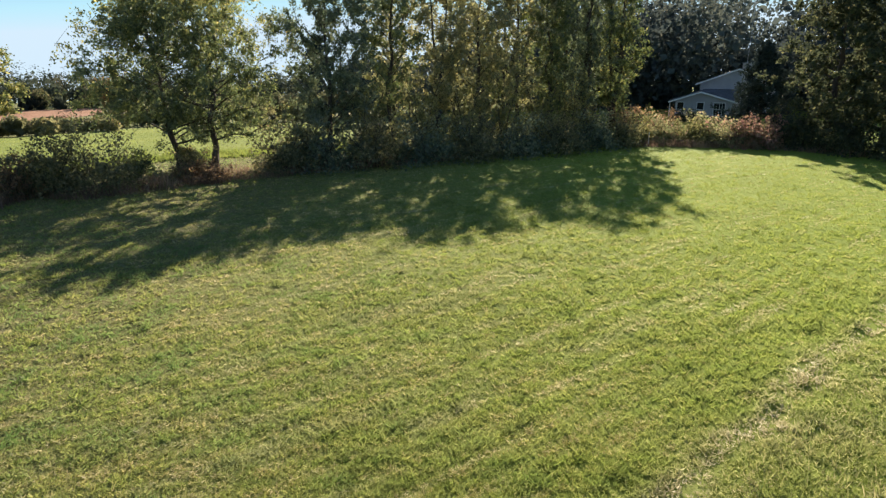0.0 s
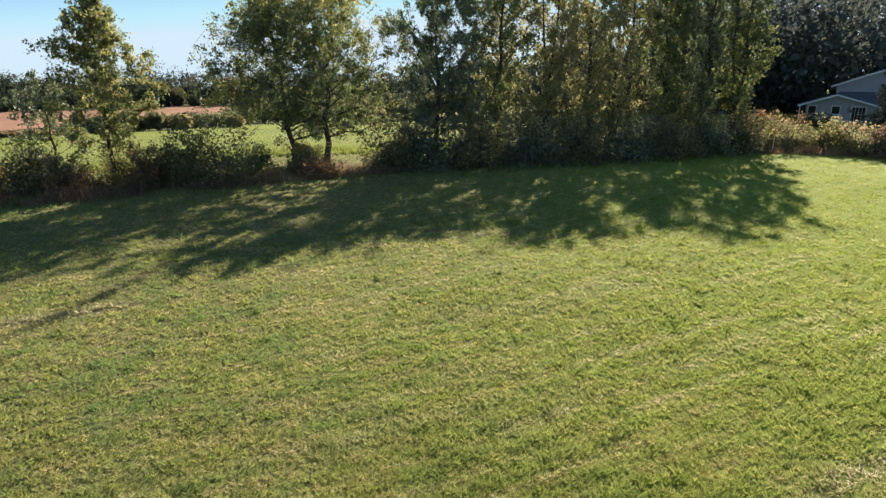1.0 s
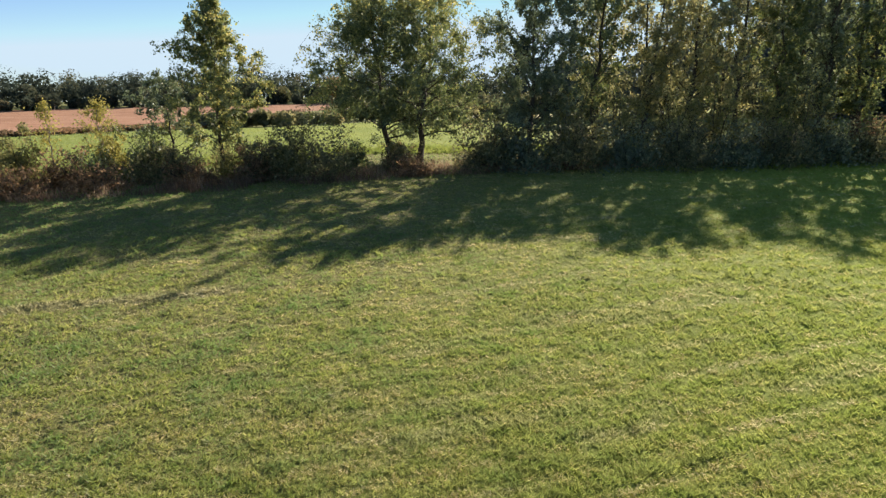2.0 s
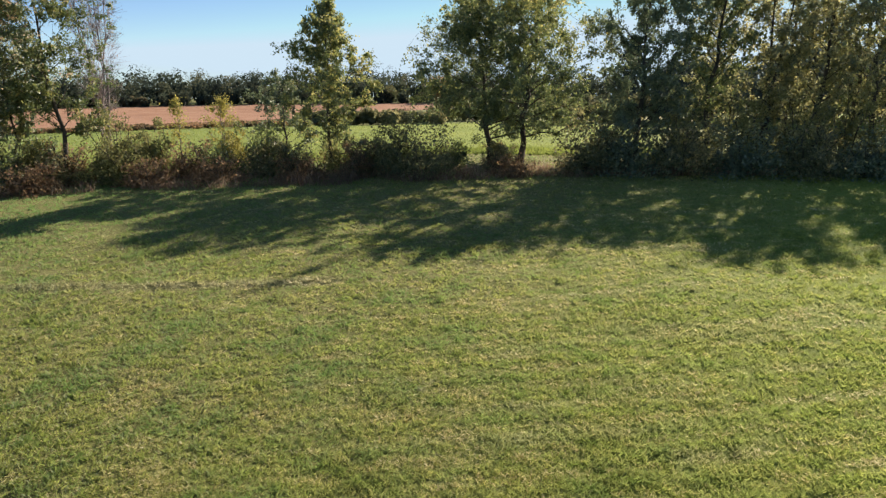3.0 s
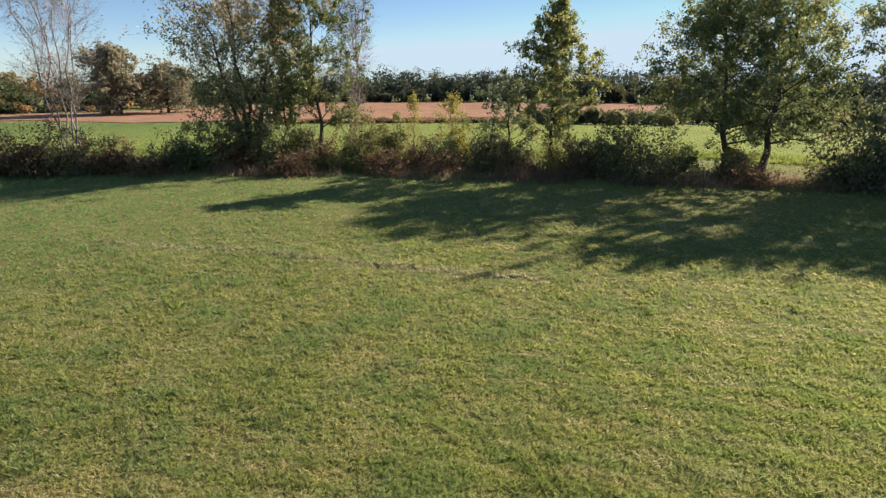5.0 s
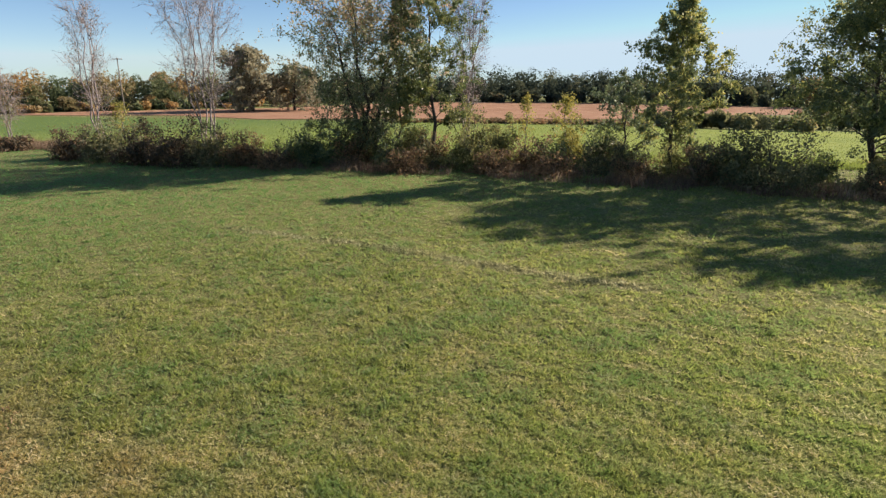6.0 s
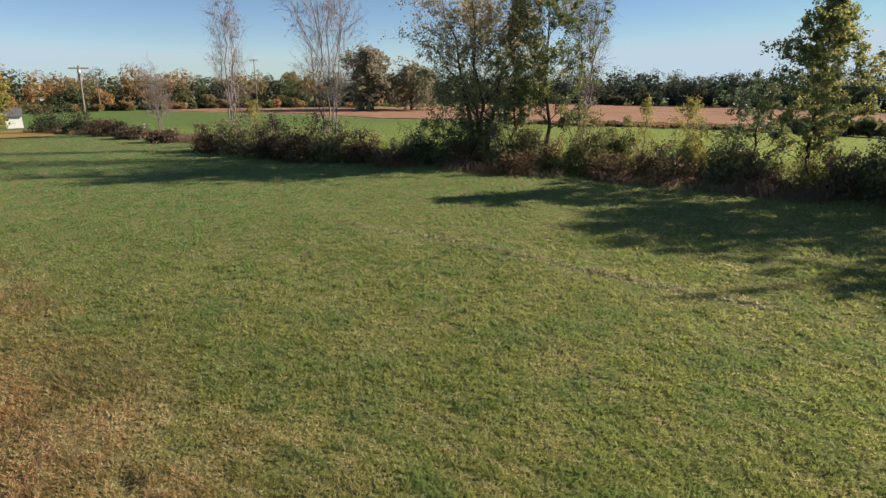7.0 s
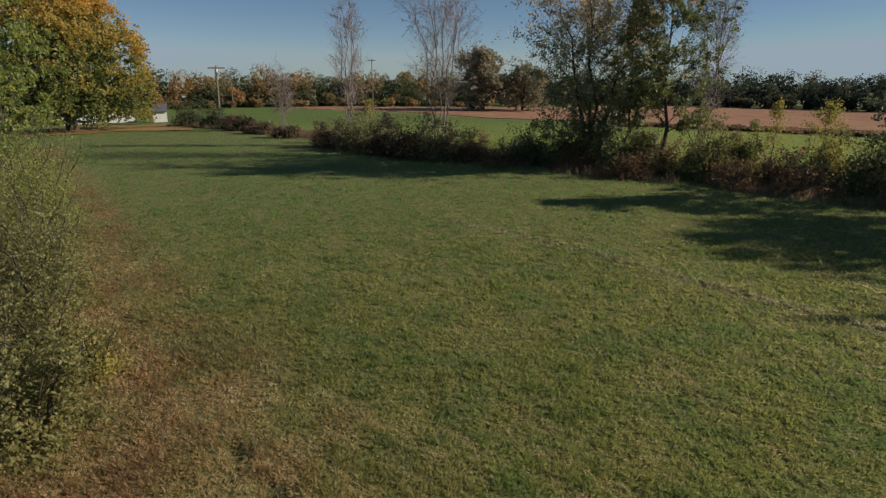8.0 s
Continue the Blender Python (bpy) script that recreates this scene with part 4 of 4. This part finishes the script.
def rank_grass(name, label, seed, line, n, near, far, h0, h1, width, mat, cover=0.0, lean=0.35):
    rng = np.random.default_rng(seed)
    x, y = along(rng, line, n, near, far)
    keep = rolling(x, y, 1.8, seed) > cover
    x, y = x[keep], y[keep]
    tint = np.clip(rolling(x, y, 1.2, seed + 1) * 0.6 + rng.uniform(0, 0.4, len(x)), 0, 1)
    tall = rng.uniform(h0, h1, len(x)) * (0.5 + rolling(x, y, 1.4, seed + 2))
    ob = new(name, blades_mesh(name, rng, x, y, land(x, y) + relief(x, y), tall, np.full(len(x), width), mat, tint, np.zeros(len(x)), lean))
    return tagged(ob, label, "grass", kind="stuff")


rank_grass("dead_grass", "tall reddish-brown dead grass at the hedgerow's foot", 301, HEDGELINE, 46000, -0.3, 4.5, 0.25, 0.8, 0.05, STRAW, 0.3)
SEAM = np.array([(-math.sin(math.radians(a)) * d, math.cos(math.radians(a)) * d) for a, d in ((88, 76), (78, 66), (70, 59), (55, 56), (40, 56), (25, 61), (8, 62))])
rank_grass("field_verge", "rough green grass along the crop field's near edge", 303, SEAM, 26000, -2.2, 2.6, 0.15, 0.5, 0.09, CROP, 0.15)
rank_grass("margin_weeds", "short dry weeds along the worn field margin", 302, MARGIN[2::-1], 52000, -2.2, 4.5, 0.03, 0.17, 0.035, WEED, 0.45, 0.9)
rank_grass("verge_grass", "yellowing uncut grass beside the worn field margin", 304, MARGIN[:1:-1], 24000, 0.5, 5.5, 0.06, 0.28, 0.03, VERGE, 0.3)


def field_grass():
    """Tufts of a dozen kinds of look: lush and dry ones, each a little dome of blades leaning outwards."""
    rng = np.random.default_rng(401)
    n, near = 178000, 15000
    left = np.append(rng.uniform(-48, 124, n), rng.uniform(-180, 180, near))
    d = np.append(7.5 * (125.0 / 7.5) ** (rng.uniform(0, 1, n) ** 1.12), 22.0 * rng.uniform(0, 1, near) ** 0.7)
    wide = np.append(np.ones(n), np.full(near, 1.7))
    keep = d < np.where((left > 84) & (left < 124), np.interp(left, [84, 92, 100, 108, 124], [64, 84, 108, 125, 125]), 63)
    a, d, wide = np.radians(left[keep]), d[keep], wide[keep]
    x, y = -np.sin(a) * d, np.cos(a) * d
    # Mowing rows run across the field, plainest towards the east.
    east = smooth((x + 26) / 22)
    across = 0.78 * y - 0.62 * x
    rows = 0.34 * rolling((0.78 * x + 0.62 * y) * 0.08, across, 0.5, 17) + 0.66 * (0.5 + 0.5 * np.sin(across * 7.2 + 5.0 * rolling(x, y, 6.0, 19))) * (0.3 + 0.7 * rolling(x, y, 4.0, 20))
    lush = 0.30 * rolling(x, y, 0.24, 11) + 0.32 * rolling(x, y, 0.7, 12) + 0.38 * rolling(x, y, 2.0, 13) + 0.05 * smooth((x + 8) / 14)
    lush = lush + (0.20 + 0.58 * east) * (rows - 0.39) + rng.normal(0, 0.07, len(x)) - 0.10 * dryness(x, y) + 0.07 * (1 - east)
    green = smooth((lush - 0.29) / 0.24)
    keep = rng.uniform(0, 1, len(x)) < 0.80 + 0.25 * green - 0.8 * np.exp(-(off_line(x, y, MARGIN) / 0.2) ** 2) * smooth((rolling(x, y, 0.7, 31) - 0.55) * 5)
    x, y, d, wide, lush, green = x[keep], y[keep], np.maximum(d[keep], 6.0), wide[keep], lush[keep], green[keep]
    own = rng.uniform(0, 1, len(x))
    shade = green * (0.04 + 0.56 * own) + (1 - green) * (0.50 + 0.48 * own)
    tall = (0.040 + 0.040 * own) * (1 - green) + green * (0.042 + 0.068 * own ** 1.5 + 0.09 * np.clip(lush - 0.6, 0, 1))
    # Ranker, darker tufts a hand or two across.
    bush = smooth((rolling(x, y, 0.36, 14) - 0.60) * 4) * green
    shade, tall = shade * (1 - 0.5 * bush), tall * (1 + 0.65 * bush)
    per = 6
    k = np.repeat(np.arange(len(x)), per)
    size = np.minimum((d / 15) ** 0.8, 1.6)[k]
    way, off = rng.uniform(0, 2 * np.pi, len(k)), np.abs(rng.normal(0, 1, len(k)))
    spread = 0.062 * (d[k] / 15) ** 0.8 * wide[k]
    bx, by = x[k] + np.cos(way) * off * spread, y[k] + np.sin(way) * off * spread
    height = tall[k] * size ** 0.5 * rng.uniform(0.6, 1.25, len(k)) / (1 + 0.35 * off)
    tint = np.clip(shade[k] + rng.normal(0, 0.12, len(k)), 0, 1)
    ob = new("field_grass", blades_mesh("field_grass", rng, bx, by, land(bx, by) + relief(bx, by), height, 0.036 * size ** 0.9, BLADE, tint, 0.85 * dryness(bx, by), 0.9 + 0.5 * (1 - green[k]), way))
    return tagged(ob, "short mown grass and clover tufts over the field", "grass", kind="stuff")


field_grass()


def crop_blades():
    rng = np.random.default_rng(402)
    n = 30000
    a = rng.uniform(9, 100, n)
    d0 = np.interp(a, [8, 25, 40, 55, 70, 78, 90, 100], [63, 62, 57, 57, 60, 67, 80, 98])
    d1 = np.interp(a, [8, 15, 20, 30, 35, 53, 60, 75, 85, 97], [103, 107, 119, 107, 99, 103, 105, 128, 165, 210])
    d = d0 * (d1 / d0) ** rng.uniform(0, 1, n)
    x, y = -np.sin(np.radians(a)) * d, np.cos(np.radians(a)) * d
    tint = np.clip(0.5 * rolling(x, y, 6.0, 21) + rng.uniform(0.1, 0.5, n), 0, 0.9)
    ob = new("crop_grass", blades_mesh("crop_grass", rng, x, y, land(x, y) + 0.05, rng.uniform(0.06, 0.16, n), np.full(n, 0.12), CROP, tint, np.zeros(n), 0.6))
    return tagged(ob, "fresh green crop blades beyond the hedgerow", "grass", kind="stuff")


crop_blades()


# ---------------------------------------------------------------- house, shed, poles
SIDING = plain("grey_lap_siding", [(0.3, (0.31, 0.30, 0.31)), (0.6, (0.38, 0.365, 0.37)), (0.8, (0.44, 0.425, 0.42))], 1.0, 0.7, 0, 0.2, 20)
TRIM = plain("white_trim_paint", [(0.3, (0.66, 0.66, 0.66)), (0.7, (0.80, 0.80, 0.79))], 2.0, 0.5, 0, 0.1, 30)
SHINGLE = plain("grey_shingles", [(0.3, (0.075, 0.077, 0.085)), (0.6, (0.12, 0.12, 0.13)), (0.8, (0.17, 0.17, 0.18))], 1.2, 0.9, 0, 0.6, 8)
GLASS = plain("dark_window_glass", [(0.3, (0.012, 0.014, 0.017)), (0.7, (0.02, 0.023, 0.027))], 1.0, 0.06, 0, 0.0, 4)
CHIMNEY = plain("pale_chimney_block", [(0.3, (0.30, 0.28, 0.27)), (0.7, (0.42, 0.40, 0.38))], 2.0, 0.9, 0, 0.5, 12)
POLEWOOD = plain("weathered_pole_wood", [(0.3, (0.15, 0.125, 0.105)), (0.6, (0.25, 0.215, 0.18)), (0.8, (0.34, 0.30, 0.26))], 1.5, 0.9, 0, 0.5, 18, (1, 1, 0.2))
STEEL = plain("galvanised_steel", [(0.3, (0.38, 0.39, 0.40)), (0.7, (0.52, 0.53, 0.54))], 2.0, 0.45, 0.8, 0.1, 20)
WHITE = plain("white_board_wall", [(0.3, (0.68, 0.68, 0.66)), (0.7, (0.80, 0.80, 0.78))], 1.0, 0.65, 0, 0.2, 20)


def prism(bm, profile, y0, y1):
    """A solid whose outline in x and z is pushed from y0 to y1."""
    lower = [bm.verts.new((x, y0, z)) for x, z in profile]
    upper = [bm.verts.new((x, y1, z)) for x, z in profile]
    bm.faces.new(lower), bm.faces.new(upper[::-1])
    for i in range(len(profile)):
        j = (i + 1) % len(profile)
        bm.faces.new((lower[j], lower[i], upper[i], upper[j]))
    bmesh.ops.recalc_face_normals(bm, faces=bm.faces)
    return bm


def roof_slab(bm, xa, za, xb, zb, y0, y1, thick):
    return prism(bm, [(xa, za), (xb, zb), (xb, zb + thick), (xa, za + thick)], y0, y1)


def window(parent, x, z, w, h, y, panes=1, bars=False):
    frame_ob = part("window", box(box(box(box(bmesh.new(), x - w / 2 - 0.1, x - w / 2, y - 0.06, y + 0.05, z - 0.1, z + h + 0.1), x + w / 2, x + w / 2 + 0.1, y - 0.06, y + 0.05, z - 0.1, z + h + 0.1),
                                      x - w / 2, x + w / 2, y - 0.06, y + 0.05, z + h, z + h + 0.1), x - w / 2, x + w / 2, y - 0.06, y + 0.05, z - 0.1, z), parent, "white-framed window with dark glass", TRIM)
    for k in range(panes):
        a, b = x - w / 2 + w * k / panes, x - w / 2 + w * (k + 1) / panes
        part("pane", box(bmesh.new(), a + 0.03 * (k > 0), b - 0.03 * (k < panes - 1), y - 0.025, y - 0.005, z, z + h), frame_ob, "", GLASS)
        if k:
            part("mullion", box(bmesh.new(), a - 0.03, a + 0.03, y - 0.055, y - 0.004, z, z + h), frame_ob, "", TRIM)
        if not bars:
            continue
        part("muntin", box(bmesh.new(), (a + b) / 2 - 0.02, (a + b) / 2 + 0.02, y - 0.04, y - 0.027, z, z + h), frame_ob, "", TRIM)
        part("muntin", box(bmesh.new(), a + 0.03, b - 0.03, y - 0.044, y - 0.042, z + h / 2 - 0.02, z + h / 2 + 0.02), frame_ob, "", TRIM)
    return frame_ob


def house():
    ob = thing("house", 41.2, 98.75, "two-storey grey-sided house with white trim and shingle roofs", "house", turn=-22.9)
    # Lower wing: a wide, low gable towards the field.
    part("lower_wall", prism(bmesh.new(), [(-3.7, -0.4), (4.9, -0.4), (4.9, 2.4), (0.0, 3.8), (-3.7, 2.55)], 0.0, 6.0), ob, "grey lap siding", SIDING)
    for k in range(17):
        z = 0.1 + k * 0.2
        half0, half1 = -3.7 + max(0, (z - 2.5) * 3.0), 4.9 - max(0, (z - 2.35) * 3.5)
        if half1 - half0 > 0.6:
            part("siding_board", box(bmesh.new(), half0, half1, -0.018, -0.004, z, z + 0.025), ob, "", SIDING)
    part("lower_roof", roof_slab(bmesh.new(), -4.8, 2.2, 0.0, 3.82, -0.5, 6.1, 0.14), ob, "grey shingle slope", SHINGLE)
    part("lower_roof", roof_slab(bmesh.new(), 0.0, 3.82, 5.6, 2.2, -0.5, 6.1, 0.14), ob, "grey shingle slope", SHINGLE)
    part("fascia", roof_slab(bmesh.new(), -4.8, 2.14, 0.0, 3.76, -0.56, -0.502, 0.24), ob, "white fascia board", TRIM)
    part("fascia", roof_slab(bmesh.new(), 0.0, 3.76, 5.6, 2.14, -0.56, -0.502, 0.24), ob, "white fascia board", TRIM)
    # A lean-to slope rises from the lower gable to the upper storey's wall.
    bm = bmesh.new()
    deck = [bm.verts.new(v) for v in ((0.2, 0.1, 3.86), (5.6, 0.1, 2.36), (5.6, 6.15, 4.15), (0.2, 6.15, 4.15))]
    under = [bm.verts.new(v.co - Vector((0, 0, 0.12))) for v in deck]
    bm.faces.new(deck), bm.faces.new(under[::-1])
    for k in range(4):
        bm.faces.new((deck[k], under[k], under[(k + 1) % 4], deck[(k + 1) % 4]))
    part("lean_to_roof", bm, ob, "dark shingle slope", SHINGLE)
    part("porch_post", box(bmesh.new(), -4.6, -4.46, 0.3, 0.44, -0.4, 2.2), ob, "", TRIM)
    # Upper storey behind it.
    part("upper_wall", prism(bmesh.new(), [(-0.3, -0.4), (11.0, -0.4), (11.0, 5.3), (5.3, 7.2), (-0.3, 5.05)], 6.2, 14.0), ob, "grey lap siding", SIDING)
    part("upper_roof", roof_slab(bmesh.new(), -1.1, 4.8, 5.3, 7.24, 5.8, 14.4, 0.14), ob, "grey shingle slope", SHINGLE)
    part("upper_roof", roof_slab(bmesh.new(), 5.3, 7.24, 11.8, 4.95, 5.8, 14.4, 0.14), ob, "grey shingle slope", SHINGLE)
    part("fascia", roof_slab(bmesh.new(), -1.1, 4.74, 5.3, 7.18, 5.74, 5.798, 0.24), ob, "white fascia board", TRIM)
    part("fascia", roof_slab(bmesh.new(), 5.3, 7.18, 11.8, 4.89, 5.74, 5.798, 0.24), ob, "white fascia board", TRIM)
    stack = part("chimney", box(bmesh.new(), 5.9, 7.5, 8.0, 9.2, 5.6, 8.25, 0.03), ob, "pale block chimney", CHIMNEY)
    part("chimney_cap", box(bmesh.new(), 5.8, 7.6, 7.9, 9.3, 8.252, 8.36, 0.02), stack, "", CHIMNEY)
    window(ob, -3.0 + 0.1, 1.2, 0.95, 1.05, -0.02)
    window(ob, 0.1, 1.2, 0.95, 1.05, -0.02)
    doors = window(ob, 2.9, 0.25, 1.6, 1.95, -0.02, 2, True)
    doors.name = "patio_door"
    tagged(doors, "white-framed glazed double patio door")
    return ob


house()

shrub(35.2, 90.4, 1.5, 1.9, DEEP, 170, "low dark bush in front of the grey house", "house bushes", 1200, 0.24, dense=8)
shrub(37.6, 91.6, 1.2, 1.3, DEEP, 171, "low dark bush in front of the grey house", "house bushes", 900, 0.24, dense=8)

stake = thing("marker_stake", 21.4, 63.0, "thin white wooden stake standing in the thicket's edge", "stake")
part("post", box(bmesh.new(), -0.03, 0.03, -0.03, 0.03, -0.2, 1.35, 0.008), stake, "", TRIM)
part("cap", box(bmesh.new(), -0.04, 0.04, -0.04, 0.04, 1.352, 1.38, 0.006), stake, "", TRIM)

marker = thing("utility_marker", -99.4, -10.4, "small white utility marker post in the green field", "marker post")
part("post", box(bmesh.new(), -0.07, 0.07, -0.07, 0.07, -0.3, 1.0, 0.02), marker, "", WHITE)
part("cap", box(bmesh.new(), -0.1, 0.1, -0.1, 0.1, 1.002, 1.16, 0.03), marker, "", WHITE)

mast = thing("antenna_mast", 51.4, 106.0, "thin grey steel antenna mast beside the house", "mast")
part("mast_pole", tubes_mesh("mast_pole", [(np.array([(0, 0, -0.3), (0, 0, 9), (0, 0, 19.5)]), np.array([0.07, 0.05, 0.03]))], STEEL, 8), mast)
for z, half in ((19.2, 1.2), (18.5, 0.9), (17.8, 0.7)):
    part("antenna_arm", tubes_mesh("antenna_arm", [(np.array([(-half, 0, z), (0, 0, z), (half, 0, z)]), np.array([0.025] * 3))], STEEL, 6), mast)

shed = thing("shed", -134.8, -35.9, "small white shed with a grey shingle roof", "shed", turn=15)
part("wall", prism(bmesh.new(), [(-2.1, -0.4), (2.1, -0.4), (2.1, 2.4), (-2.1, 2.4)], -1.3, 1.3), shed, "white boarded wall", WHITE)
part("gable_wall", prism(bmesh.new(), [(-2.1, 2.402), (2.1, 2.402), (0, 3.55)], -1.25, 1.25), shed, "white gable", WHITE)
for s in (-1, 1):
    part("roof", roof_slab(bmesh.new(), *((-2.45, 2.22, 0, 3.58) if s < 0 else (0, 3.58, 2.45, 2.22)), -1.5, 1.5, 0.15), shed, "grey shingle slope", SHINGLE)
barn = thing("low_outbuilding", -135.8, -47.9, "long low white outbuilding behind the maple", "outbuilding", turn=109)
part("wall", box(bmesh.new(), -6.5, 6.5, 0, 5, -0.4, 2.3, 0.02), barn, "white boarded wall", WHITE)
part("roof", prism(bmesh.new(), [(-6.9, 2.302), (6.9, 2.302), (6.6, 2.6), (-6.6, 2.6)], -0.4, 5.4), barn, "grey shingle roof", SHINGLE)
for x in (-4.5, -1.5, 1.5, 4.5):
    part("garage_door", box(bmesh.new(), x - 1.1, x + 1.1, -0.05, -0.003, 0.0, 2.0, 0.01), barn, "", TRIM)


def utility_pole(x, y, h, turn, lean=0.0, double=False):
    ob = thing("utility_pole", x, y, "weathered wooden utility pole with a crossarm", "utility pole", "utility poles", turn)
    part("post", tubes_mesh("post", [(np.array([(0, 0, -0.4), (lean * 0.5, 0, h / 2), (lean, 0, h)]), np.array([0.19, 0.17, 0.13]))], POLEWOOD, 10), ob)
    part("crossarm", box(bmesh.new(), lean - 1.3, lean + 1.3, -0.24, -0.1, h - 0.5, h - 0.28, 0.01), ob, "", POLEWOOD)
    if double:
        part("crossarm", box(bmesh.new(), lean - 1.2, lean + 1.2, -0.24, -0.1, h - 1.5, h - 1.28, 0.01), ob, "", POLEWOOD)
    for dx in (-1.15, -0.5, 0.5, 1.15):
        part("insulator", tubes_mesh("insulator", [(np.array([(lean + dx, -0.15, h - 0.29), (lean + dx, -0.15, h - 0.18), (lean + dx, -0.15, h - 0.08)]), np.array([0.04, 0.05, 0.03]))], STEEL, 8), ob)
    return ob


pole = utility_pole(-105.4, -18.9, 9.6, 100, 0.25)
part("transformer", tubes_mesh("transformer", [(np.array([(0.2, -0.42, 8.1), (0.2, -0.42, 8.12), (0.2, -0.42, 9.1), (0.2, -0.42, 9.12)]), np.array([0.02, 0.22, 0.22, 0.02]))], STEEL, 12), pole, "grey transformer can")
utility_pole(-212.0, -33.4, 10.7, 100, double=True)
utility_pole(-198.0, -53.3, 8.9, 100, double=True)
utility_pole(-203.8, 12.0, 15.4, 85)
